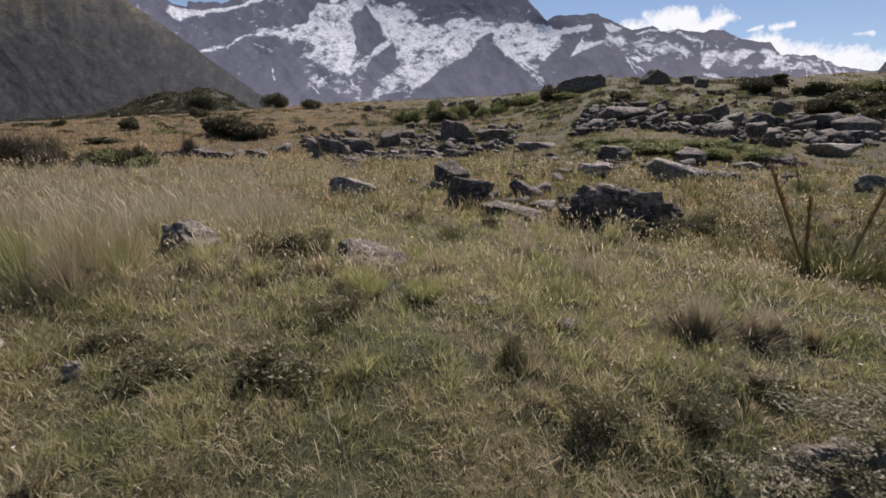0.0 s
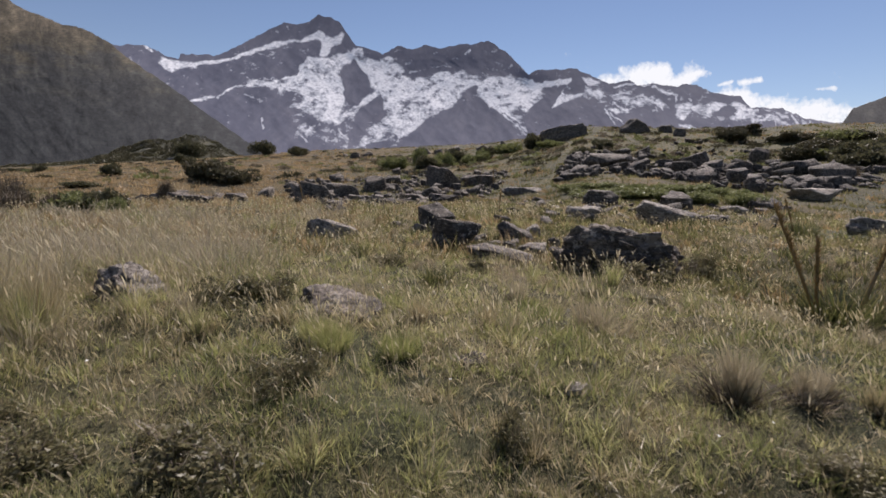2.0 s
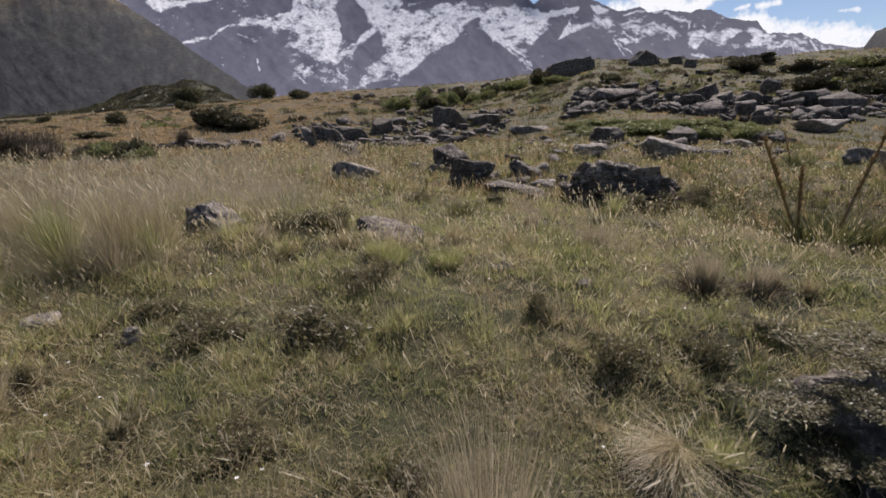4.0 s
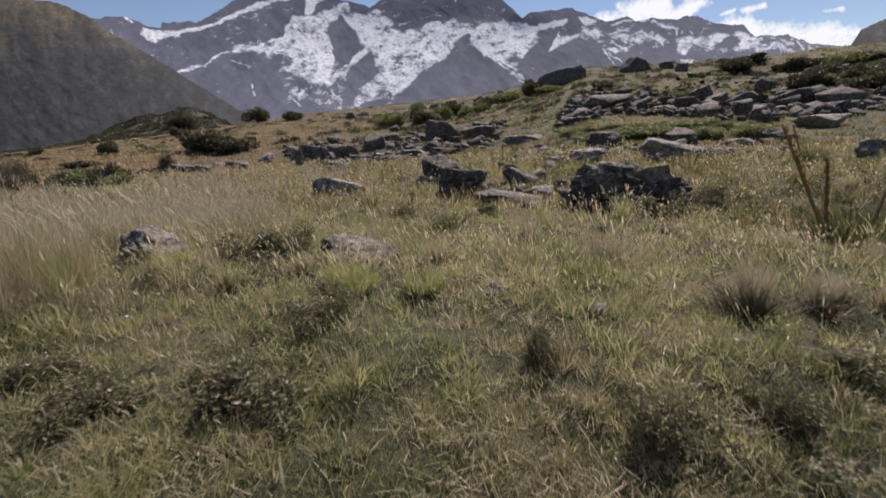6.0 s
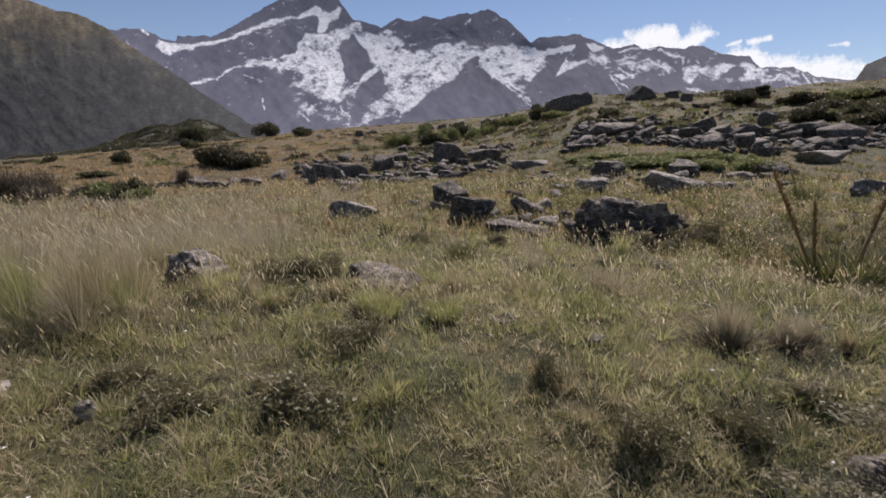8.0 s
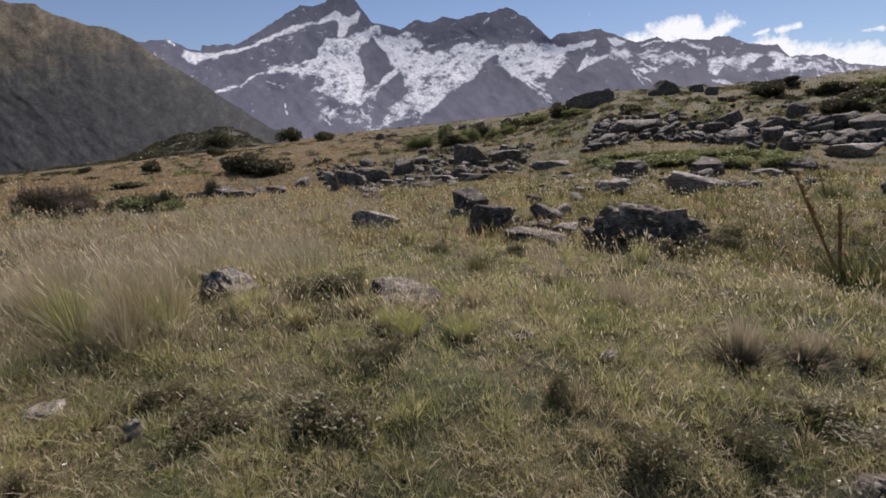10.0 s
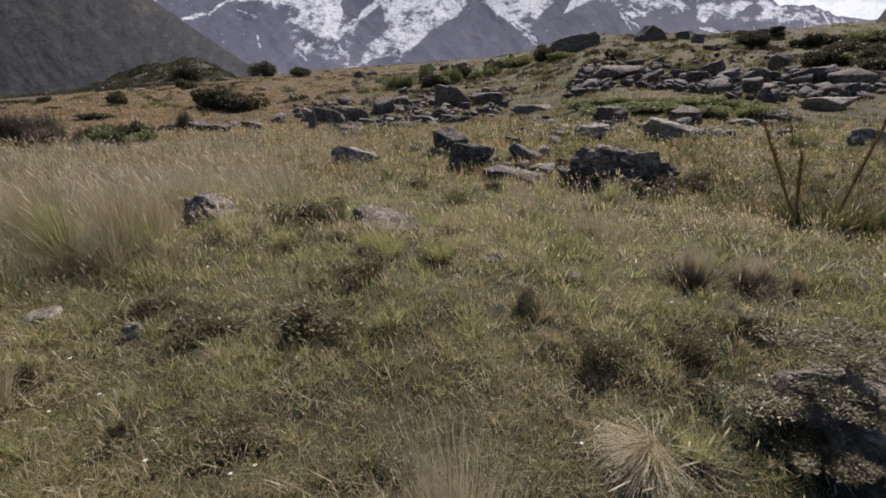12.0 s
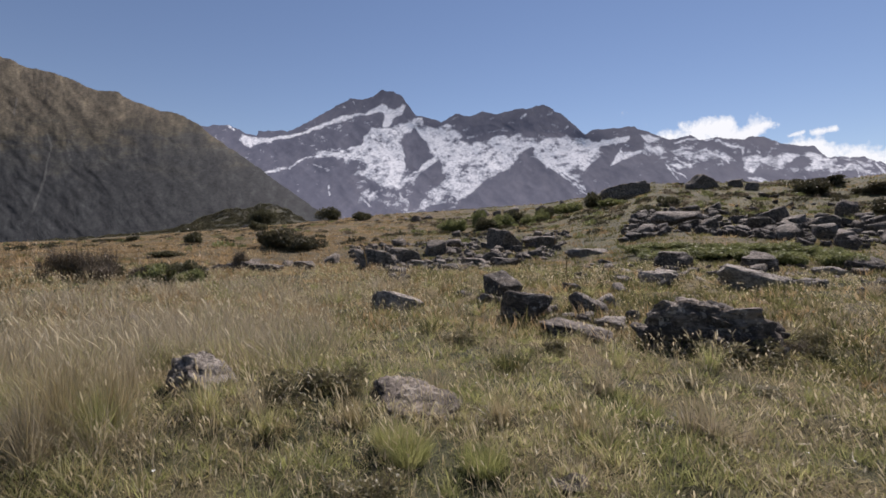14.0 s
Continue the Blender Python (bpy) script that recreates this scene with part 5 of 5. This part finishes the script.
def shrub(seed, leaves, mat, label, leaf=0.035, lumps=9, twigs=60, flat=0.75, category="shrub", group="shrubs", seg=2):
    """A scrubby bush about one metre wide: branching stems and a ragged crown of many small leaves."""
    rng = np.random.RandomState(seed)
    ob = tagged(new("shrub"), label, category, group)
    hubs = rng.normal(0, 1, (lumps, 3)) * (0.2, 0.2, 0.11) + (0, 0, 0.26)
    hubs[:, 2] = np.clip(hubs[:, 2], 0.1, 0.5)
    size = rng.uniform(0.13, 0.26, lumps)
    k = rng.randint(lumps, size=leaves)
    d = rng.normal(size=(leaves, 3))
    d /= np.linalg.norm(d, axis=1)[:, None]
    p = hubs[k] + d * (size[k] * rng.uniform(0.35, 1.12, leaves) ** 0.6)[:, None]
    p[:, 2] = np.abs(p[:, 2]) * flat
    n = leaves
    part("crown", ribbon(p, rng.uniform(0, 6.28, n), rng.uniform(0.6, 1.4, n) * leaf, rng.uniform(0.35, 0.7, n) * leaf * (2.4 - 0.7 * seg), rng.uniform(0, 1.5, n), rng.uniform(0, 0.6, n), seg, rng.uniform(0, 6.28, n)), mat, ob, kind="stuff")
    stems = []
    for j in range(lumps):
        end = Vector(hubs[j]) * 1.0
        end.z *= flat
        mid = end * 0.5 + Vector(rng.normal(0, 0.04, 3))
        stems.append(tube([Vector((0.03 * math.cos(j), 0.03 * math.sin(j), -0.05)), mid, end], [0.014, 0.01, 0.004], 5))
    part("branchwork", joined(*stems), M_TWIG, ob, "dark woody branches")
    m = twigs
    q = hubs[rng.randint(lumps, size=m)] * (1, 1, flat) + rng.normal(0, 0.06, (m, 3))
    part("twig", ribbon(q, rng.uniform(0, 6.28, m), rng.uniform(0.1, 0.24, m), 0.007, rng.uniform(0, 1.2, m), rng.uniform(-0.2, 0.3, m), 2), M_TWIG, ob, "bare brown twigs", "stuff")
    return ob


def thicket(name, label, mat, seed, places, leaves):
    """Many low bushes too small to tell apart, in one mesh: rows of (x, y, width, height)."""
    rng = np.random.RandomState(seed)
    x, y, wide, tall = np.repeat(np.array(places), leaves, axis=0).T
    n = len(x)
    a, q = rng.uniform(0, 6.28, n), np.sqrt(rng.rand(n))
    px, py = x + 0.5 * wide * q * np.cos(a), y + 0.5 * wide * q * np.sin(a)
    base = np.stack([px, py, height(px, py) + tall * rng.rand(n) ** 0.7 * (1 - 0.7 * q * q)], -1)
    size = wide * rng.uniform(0.08, 0.2, n) + 0.02
    tagged(new(name, mesh_from(name, *ribbon(base, a, size, size * 0.8, rng.uniform(0, 1.3, n), 0.2, 1, rng.uniform(0, 6.28, n)), mat)), label, "scrub", kind="stuff")


def flower(seed):
    """A small white alpine flower on a short stem."""
    ob = tagged(new("flower"), "small white five-petalled flower in the turf", "flower", "white flowers in the turf")
    n = 5
    a = np.arange(n) * 2 * math.pi / n
    part("petal", ribbon(np.stack([0 * a, 0 * a, 0 * a + 0.05], -1), a, np.full(n, 0.012), np.full(n, 0.009), np.full(n, 1.25), np.full(n, 0.1), 2, None, 0.5), M_PETAL, ob)
    part("stem", ribbon(np.array([[0, 0, -0.01]]), np.array([0.0]), np.array([0.062]), np.array([0.002]), np.array([0.03]), np.array([0.0]), 2, None, 0.2), M_TURF, ob, "thin green stem")
    return ob


def tall_tussock(seed, tall):
    """A narrow sheaf of fine tawny blades on a dark trunk of dead leaves, with bowed seed heads round it."""
    rng = np.random.RandomState(seed)
    ob = tagged(new("tussock"), "tall narrow tawny tussock on a dark dead foot", "tussock", "tussocks in the meadow")
    base, turn, size, width, lean, bend, seg, face = fan(rng, 1700, 0.045, (0.25 * tall, 0.85 * tall), (0.001, 0.0018), (0.0, 0.17), (0.0, 0.28), 4, 0.25)
    base[:, 2] += 0.1
    part("foliage", ribbon(base, turn, size, width, lean, bend, seg, face), M_WISP, ob, kind="stuff")
    part("skirt", ribbon(*fan(rng, 200, 0.05, (0.25 * tall, 0.55 * tall), (0.0014, 0.0024), (0.3, 0.9), (0.3, 0.9), 4, 0.25)), M_STRAW, ob, "pale outer blades", "stuff")
    a, q = rng.uniform(0, 6.28, 1300), 0.075 * np.sqrt(rng.rand(1300))
    base = np.stack([q * np.cos(a), q * np.sin(a), rng.uniform(-0.03, 0.16, 1300)], -1)
    part("dead_foliage", ribbon(base, a + rng.normal(0, 0.6, 1300), rng.uniform(0.06, 0.15, 1300), rng.uniform(0.003, 0.006, 1300), rng.uniform(0.0, 1.0, 1300), rng.uniform(0.2, 1.4, 1300), 3, rng.uniform(0, 6.28, 1300)), M_DEAD, ob, "dark brown dead leaves at the foot", "stuff")
    n = 34
    base, turn, size, width, lean, bend, _, face = fan(rng, n, 0.05, (0.5 * tall, 1.1 * tall), (0.002, 0.003), (0.0, 0.5), (0.1, 1.1), 4, 0.1)
    base[:, 2] += 0.08
    part("flowering_straw", ribbon(base, turn, size, width, lean, bend, 4, face, 0.4), M_STRAW, ob, "thin bowed flowering stems", "stuff")
    tip = base + np.stack([np.cos(turn), np.sin(turn), np.zeros(n)], -1) * (size * (np.sin(lean) + bend * 0.6) * 0.9)[:, None]
    tip[:, 2] += size * (np.cos(lean) - bend * bend * 0.38) * 0.9
    part("seed_head", spindles(tip, turn, rng.uniform(0.03, 0.06, n), rng.uniform(0.0025, 0.0045, n), lean + bend * 1.2, bend), M_SEED, ob, "pale seed heads", "stuff")
    a = np.array([3.6, 4.0, 4.4, 4.9, 5.2, 5.7])
    base = np.stack([0.05 * np.cos(a), 0.05 * np.sin(a), rng.uniform(0.16, 0.24, 6)], -1)
    part("hanging_straw", ribbon(base, a, rng.uniform(0.1, 0.22, 6), np.full(6, 0.003), np.full(6, 1.0), rng.uniform(1.7, 2.1, 6), 5, None, 0.3), M_SEED, ob, "broken straws hanging from it", "stuff")
    return ob


def straw_mound(seed, wide, tall):
    """A collapsed tussock: pale dead straw combed down over a low dome."""
    rng = np.random.RandomState(seed)
    ob = tagged(new("tussock"), "pale collapsed tussock of flattened dead straw", "tussock", "tussocks in the meadow")
    n = 700
    a = np.where(rng.rand(n) < 0.9, 3.7 + rng.normal(0, 0.6, n), rng.uniform(0, 6.28, n))
    q = rng.rand(n) ** 0.8
    base = np.stack([0.4 * wide * q * np.cos(a) + 0.06, 0.4 * wide * q * np.sin(a), tall * (1 - 0.8 * q * q)], -1) + rng.normal(0, 0.01, (n, 3))
    part("foliage", ribbon(base, a + rng.normal(0, 0.35, n), rng.uniform(0.4, 0.75, n) * wide, rng.uniform(0.0014, 0.003, n), 1.05 + 0.4 * q, rng.uniform(0.3, 0.9, n), 4, rng.uniform(0, 6.28, n)), M_STRAW, ob, kind="stuff")
    part("dead_foliage", ribbon(*fan(rng, 420, 0.3 * wide, (0.4 * tall, 0.9 * tall), (0.002, 0.004), (0.0, 0.9), (0.1, 0.9), 3, 0.2)), M_DEAD, ob, "brown dead leaves under the straw", "stuff")
    part("green_blade", ribbon(*fan(rng, 160, 0.4 * wide, (0.5 * tall, 1.2 * tall), (0.002, 0.003), (0.0, 0.6), (0.1, 0.6), 3, 0.2)), M_TURF, ob, "green blades that grow through", "stuff")
    return ob


set_at(tall_tussock(101, 0.8), -0.02, 0.58)
set_at(straw_mound(126, 0.26, 0.11), 0.70, 1.27)
set_at(tussock(102, 0.42, M_WISP, blades=900, spread=0.7), 1.66, 2.84)
set_at(tussock(103, 0.30, M_WISP, blades=600, spread=0.75), 2.02, 2.84)
set_at(tussock(104, 0.26, M_WISP, blades=500, spread=0.8), 2.2, 2.95)
set_at(tussock(105, 0.22), 0.49, 3.82)
set_at(tussock(106, 0.2, M_TURF, blades=900, dead=0.04, spread=1.8, foot=4.0, label='soft green tussock of fine meadow grass'), -0.10, 3.29)
set_at(tussock(107, 0.22), 2.42, 2.88)
set_at(tussock(108, 0.27), 2.80, 2.30)
set_at(tussock(109, 0.2, M_TURF, blades=900, dead=0.04, spread=1.8, foot=4.0, label='soft green tussock of fine meadow grass'), -0.51, 3.32)
set_at(tussock(110, 0.30), -2.03, 1.51)
set_at(tussock(111, 0.15), -1.38, 1.36)
set_at(tussock(112, 0.2, M_TURF, blades=500, spread=1.6, label='green tussock of fine meadow grass'), 0.98, 1.36)
set_at(tussock(113, 0.23), -0.94, 3.70)
set_at(tussock(114, 0.76, blades=700, dead=0.25, wind=0.75), -2.51, 3.29)
set_at(tussock(115, 0.72, M_TURF, blades=700, dead=0.2, wind=0.75, label='long green and straw tussock'), -2.81, 3.08)
set_at(tussock(116, 0.87, blades=700, dead=0.25, wind=0.75), -3.52, 3.66)
set_at(tussock(117, 0.57, blades=500, dead=0.25, wind=0.75), -2.36, 3.54)
set_at(tussock(118, 0.57, M_WISP, blades=900, dead=0.2, spread=2.0, wind=0.75), -2.47, 3.04)
set_at(tussock(119, 0.50, M_TURF, blades=700, dead=0.25, spread=2.0, wind=0.75, label='long green and straw tussock'), -2.31, 3.32)
set_at(tussock(120, 0.87, M_WISP, blades=800, dead=0.2, spread=2.2, wind=0.75), -3.75, 4.12)
set_at(tussock(121, 0.53, M_WISP, blades=600, dead=0.2, spread=2.2, wind=0.75), -2.85, 4.23)
set_at(tussock(122, 0.76, M_WISP, blades=700, dead=0.2, spread=2.2, wind=0.75), -3.81, 4.70)
set_at(tussock(123, 0.23), 0.53, 4.16)
set_at(tussock(124, 0.30), -0.01, 3.91)
set_at(tussock(125, 0.2, M_TURF, blades=900, dead=0.04, spread=1.8, foot=4.0, label='soft green tussock of fine meadow grass'), -0.62, 3.42)
rng = np.random.RandomState(51)
kinds = [tussock(200 + k, 0.3, (M_WISP, M_TURF)[k % 2], 260, 0.4, 1.6) for k in range(5)]
for k, ob in enumerate(kinds):
    set_at(ob, (-3.1, 1.2, 3.4, -0.9, 5.2)[k], (6.8, 5.9, 5.1, 7.4, 9.0)[k])
for k in range(100):
    x, y, r = [float(q[0]) for q in scatter(rng, 1, 4.5, 34, 0.85, 0.6)]
    s = rng.uniform(0.6, 1.3) * (1 + 0.012 * r)
    copy_thing(kinds[rng.randint(5)], pose(x, y, float(height(x, y)), 0, 0, rng.uniform(0, 360)) @ Matrix.Scale(s, 4))
set_at(speargrass(61, 1.29, [(180, 27, 1.63), (170, 6, 1.03), (10, 19, 1.59)], 'speargrass clump with tall brown dead flower stalks'), 5.20, 6.42)
set_at(speargrass(62, 1.10, [(5, 14, 1.36), (0, 38, 2.21)], 'speargrass clump with tall brown dead flower stalks'), 5.86, 6.30)
set_at(speargrass(63, 0.50, []), 0.09, 5.51)
set_at(speargrass(64, 0.83, [(170, 20, 0.83)]), 8.34, 11.37)
set_at(speargrass(65, 0.56, [], 'dark green sedge clump with long pointed leaves'), 0.69, 0.39)
set_at(speargrass(66, 0.92, []), -6.62, 6.28)
set_at(speargrass(67, 0.60, []), 3.10, 10.46)
set_at(dead_stalk(70, 0.89, 12), -4.60, 18.00)
set_at(dead_stalk(71, 0.42, -8), -2.27, 14.20)
set_at(dead_stalk(72, 0.75, -3), 2.05, 15.91)
set_at(dead_stalk(73, 1.45, 0), 4.14, 36.52)
set_at(dead_stalk(74, 0.36, -6), -7.73, 14.05)
set_at(dead_stalk(75, 0.85, 14), -16.25, 29.56)
set_at(dead_stalk(76, 0.84, -12), -15.84, 29.47)
set_at(dead_stalk(77, 0.55, 8), -6.01, 16.94)
set_at(dead_stalk(78, 0.51, 0), -15.52, 19.50)
set_at(dead_stalk(79, 0.56, 5), -15.49, 19.77)
set_at(dead_stalk(80, 0.51, -5), -16.39, 21.24)
set_at(dead_stalk(81, 0.47, 8), -15.05, 19.92)
DARK_SHRUB = "dark olive thorny shrub in dry grass"
HEATH_SHRUB = "low green leafy shrub among the stones"
BROWN_SHRUB = "grey-brown bare twiggy scrub in dry grass"
darks = [shrub(80 + k, 3400, M_SHRUB, DARK_SHRUB, 0.058, 13, 140, seg=1) for k in range(3)]
greens = [shrub(84 + k, 3200, M_HEATH, HEATH_SHRUB, 0.055, 13, 25, seg=1) for k in range(3)]
browns = [shrub(88 + k, 1200, M_BROWN, BROWN_SHRUB, 0.035, 10, 900) for k in range(2)]
olives = [shrub(104 + k, 3600, M_SCRUB, "dense olive-brown shrub on the dry field", 0.06, 14, 160, seg=1) for k in range(2)]
tops = {ob: 0 for ob in darks + greens + browns + olives}


def bush(kind, x, y, wide, tall, turn, lift=0.0):
    """Sets the first of a kind where it grows, and copies of it after that."""
    grown = 1.45 if kind["group"] == "heath cushions" else 1.0
    m = pose(x, y, float(height(x, y)) + lift, 0, 0, turn) @ Matrix.Diagonal((wide, wide, grown * tall / 0.42, 1))
    if tops[kind]:
        copy_thing(kind, m @ Matrix.Diagonal([1 / q for q in kind.scale] + [1]))
    else:
        kind.matrix_world = m
    tops[kind] += 1


bush(olives[0], -14.8, 33.2, 3.3, 1.2, 0)
bush(olives[1], -12.7, 32.5, 2.5, 0.85, 67)
bush(olives[0], -15.9, 34.0, 2.3, 0.9, 134)
bush(darks[0], -95.03, 191.66, 9.98, 5.19, 0)
bush(darks[1], -30.4, 47.3, 2.0, 1.1, 67)
bush(darks[2], -46.3, 59.2, 1.5, 0.75, 134)
bush(darks[0], -43.60, 127.14, 6.0, 2.9, 201)
bush(darks[1], -30.0, 110.0, 5.0, 1.7, 268)
bush(darks[2], -47.0, 93.0, 4.1, 1.8, 335)
bush(browns[1], -12.1, 13.3, 1.5, 0.85, 67)
bush(browns[0], -11.3, 13.5, 1.2, 0.8, 134)
bush(darks[1], -11.7, 14.0, 1.3, 0.55, 109)
bush(browns[0], -10.6, 13.1, 1.5, 0.45, 40)
bush(browns[1], -9.9, 13.2, 1.3, 0.4, 190)
bush(darks[2], -9.7, 13.9, 1.2, 0.42, 176)
bush(greens[1], -9.1, 13.3, 1.2, 0.45, 67)
bush(darks[0], -8.6, 13.6, 1.0, 0.5, 243)
bush(greens[2], -8.3, 13.3, 0.8, 0.4, 134)
bush(browns[1], -9.5, 17.9, 0.9, 0.68, 201)
for k in range(15):
    bush((greens[k % 3], darks[k % 3])[k % 5 == 4], -6.0 + 1.0 * k + 0.8 * math.sin(k * 5.3), 63.5 + 0.9 * k + 4.0 * math.sin(k * 2.9), 2.0 + 1.3 * math.sin(k * 1.9) ** 2, 0.8 + 1.0 * math.sin(k * 3.7) ** 2, 53 * k % 360)
bush(darks[0], 14.4, 75.5, 4.4, 1.9, 84)
bush(greens[0], 10.90, 79.0, 6.0, 1.5, 243)
bush(greens[2], 15.5, 70.0, 4.0, 1.0, 176)
bush(darks[1], 13.70, 48.0, 2.2, 0.9, 151)
bush(darks[2], 17.69, 54.0, 2.4, 1.1, 218)
for k in range(22):
    t = k / 21
    bush(greens[k % 3], 6.9 + 6.4 * t + 0.5 * math.sin(k * 2.3), 24.9 - 2.6 * t + 2.2 * math.sin(k * 4.1), 1.2 + 1.0 * math.sin(k * 1.7) ** 2, 0.34 + 0.42 * math.sin(k * 3.1) ** 4, 47 * k % 360)
bush(olives[0], 37.4, 64.0, 4.4, 1.5, 285)
bush(olives[1], 37.69, 47.50, 6.5, 1.5, 352)
bush(greens[0], 39.57, 46.61, 5.5, 1.4, 126)
bush(darks[2], 32.73, 38.18, 4.0, 1.3, 59)
bush(darks[0], 35.0, 42.0, 4.2, 1.5, 20)
bush(darks[1], 37.5, 43.5, 4.8, 1.9, 75)
bush(darks[2], 40.5, 44.5, 5.2, 2.0, 140)
bush(darks[0], 43.5, 46.5, 5.2, 2.1, 210)
bush(olives[0], 41.44, 58.69, 5.0, 1.05, 126)
bush(greens[1], 45.87, 59.34, 5.5, 1.2, 193)
bush(olives[1], 43.27, 71.29, 5.02, 1.11, 193)
bush(olives[1], 31.5, 44.05, 3.6, 1.2, 260)
bush(olives[0], 48.44, 59.25, 6.5, 1.19, 327)
bush(greens[2], 33.6, 45.03, 3.6, 1.0, 260)
bush(browns[0], 9.4, 9.6, 1.1, 0.5, 20)
cushions = [shrub(92 + k, 2800, M_HEATHER, "dark brown-green heathy cushion plant in the turf", 0.04, 14, 300, group="heath cushions", seg=1) for k in range(2)]
mosses = [shrub(96 + k, 2400, M_MOSS, "green and brown mossy mat over a boulder", 0.038, 16, 200, 0.6, "moss", "moss on the boulder", 1) for k in range(2)]
tops.update({ob: 0 for ob in cushions + mosses})
bush(cushions[0], -1.35, 4.08, 0.57, 0.12, 0)
bush(cushions[1], -1.55, 3.98, 0.33, 0.07, 67)
bush(cushions[0], -0.82, 2.25, 0.56, 0.11, 134)
bush(cushions[1], 0.74, 1.94, 0.33, 0.11, 201)
bush(cushions[0], 0.59, 6.15, 0.38, 0.09, 268)
bush(cushions[1], 3.95, 7.49, 0.55, 0.20, 335)
bush(cushions[0], 3.03, 6.62, 0.62, 0.18, 42)
bush(cushions[1], -1.39, 2.22, 0.44, 0.07, 109)
bush(cushions[0], 1.73, 2.29, 0.36, 0.06, 176)
bush(cushions[1], -0.82, 1.00, 0.21, 0.05, 243)
bush(cushions[0], 2.50, 6.33, 0.71, 0.13, 310)
bush(browns[0], 3.26, 6.84, 0.49, 0.24, 268)
bush(cushions[1], 3.91, 7.50, 0.84, 0.16, 17)
bush(cushions[0], 0.90, 8.05, 0.69, 0.13, 84)
bush(cushions[1], 2.30, 5.34, 0.48, 0.05, 151)
bush(cushions[0], 1.66, 5.31, 0.43, 0.05, 218)
bush(cushions[1], -0.56, 6.76, 0.51, 0.08, 285)
bush(cushions[0], -1.32, 0.57, 0.35, 0.08, 352)
bush(cushions[1], -1.09, 0.58, 0.28, 0.06, 59)
bush(cushions[0], -0.85, 0.49, 0.25, 0.04, 126)
bush(cushions[1], -0.90, 0.77, 0.23, 0.05, 193)
bush(cushions[0], -1.39, 1.38, 0.24, 0.06, 260)
bush(cushions[1], -0.35, 0.65, 0.18, 0.04, 327)
bush(cushions[0], -2.07, 1.72, 0.21, 0.09, 34)
bush(cushions[1], -0.89, 1.38, 0.33, 0.06, 101)
bush(cushions[0], 1.60, 1.51, 0.28, 0.07, 168)
bush(cushions[1], 1.22, 2.01, 0.29, 0.10, 235)
bush(cushions[0], -0.21, 1.17, 0.28, 0.05, 302)
bush(cushions[1], -0.64, 2.81, 0.39, 0.09, 9)
bush(cushions[0], 0.44, 2.35, 0.23, 0.09, 76)
bush(cushions[1], 0.99, 0.89, 0.24, 0.07, 143)
bush(cushions[0], -1.88, 2.47, 0.35, 0.07, 210)
bush(cushions[1], 1.71, 1.28, 0.35, 0.12, 277)
bush(cushions[0], 2.44, 1.79, 0.50, 0.14, 344)
bush(cushions[1], -1.12, 4.18, 0.46, 0.10, 51)
bush(darks[1], -19.45, 27.91, 1.93, 0.28, 34)
bush(darks[2], -56.38, 66.82, 3.92, 0.60, 101)
bush(browns[1], 27.87, 33.90, 2.36, 0.75, 335)
for k, (x, y, lift, wide) in enumerate([(1.62, 1.5, 0.3, 0.34), (1.8, 1.62, 0.36, 0.34), (2.12, 1.56, 0.38, 0.32), (2.3, 1.6, 0.38, 0.36), (1.7, 1.75, 0.3, 0.42), (1.95, 1.82, 0.32, 0.44), (2.3, 1.82, 0.34, 0.44), (1.46, 1.34, 0.1, 0.32), (1.42, 1.58, 0.12, 0.42), (1.72, 1.42, 0.3, 0.28), (2.4, 1.46, 0.34, 0.3), (1.56, 1.26, 0.18, 0.26)]):
    bush(mosses[k % 2], x, y, wide, 0.05, 67 * k % 360, lift)
rng = np.random.RandomState(52)
places = [(rng.normal(-118, 34), rng.normal(203, 22), rng.uniform(1.0, 4.2), rng.uniform(0.4, 1.3)) for k in range(1500)]
thicket("knoll_scrub", "olive scrub over the far knoll", M_SCRUB, 53, places[:1150], 70)
thicket("knoll_green_scrub", "dark green scrub over the far knoll", M_SHRUB, 54, places[1150:], 70)
places = []
for k in range(620):
    x, y = (rng.uniform(-14, 46), rng.uniform(38, 104)) if k < 420 else (rng.uniform(-70, -14), rng.uniform(30, 118))
    if k < 420 and y > 66 + 0.9 * max(0.0, 20 - x):
        y -= 22
    places.append((x, y, rng.uniform(0.4, 1.7), rng.uniform(0.15, 0.5)))
rng.shuffle(places)
thicket("hillside_scrub", "low olive scrubby tufts on the grassy hillside", M_SCRUB, 55, places[:280], 90)
thicket("hillside_green_scrub", "low green tufts on the grassy hillside", M_HEATH, 56, places[280:420], 90)
thicket("hillside_brown_scrub", "low brown heathy tufts on the hillside", M_BROWN, 57, places[420:], 90)
bloom = set_at(flower(95), -1.2, 1.2)
for k in range(45):
    x, y, r = [float(q[0]) for q in scatter(rng, 1, 1.6, 7, 0.8, 0.8)]
    copy_thing(bloom, pose(x, y, float(height(x, y)) + 0.015, 0, rng.uniform(-15, 15), rng.uniform(0, 360)) @ Matrix.Scale(rng.uniform(0.6, 1.0), 4))
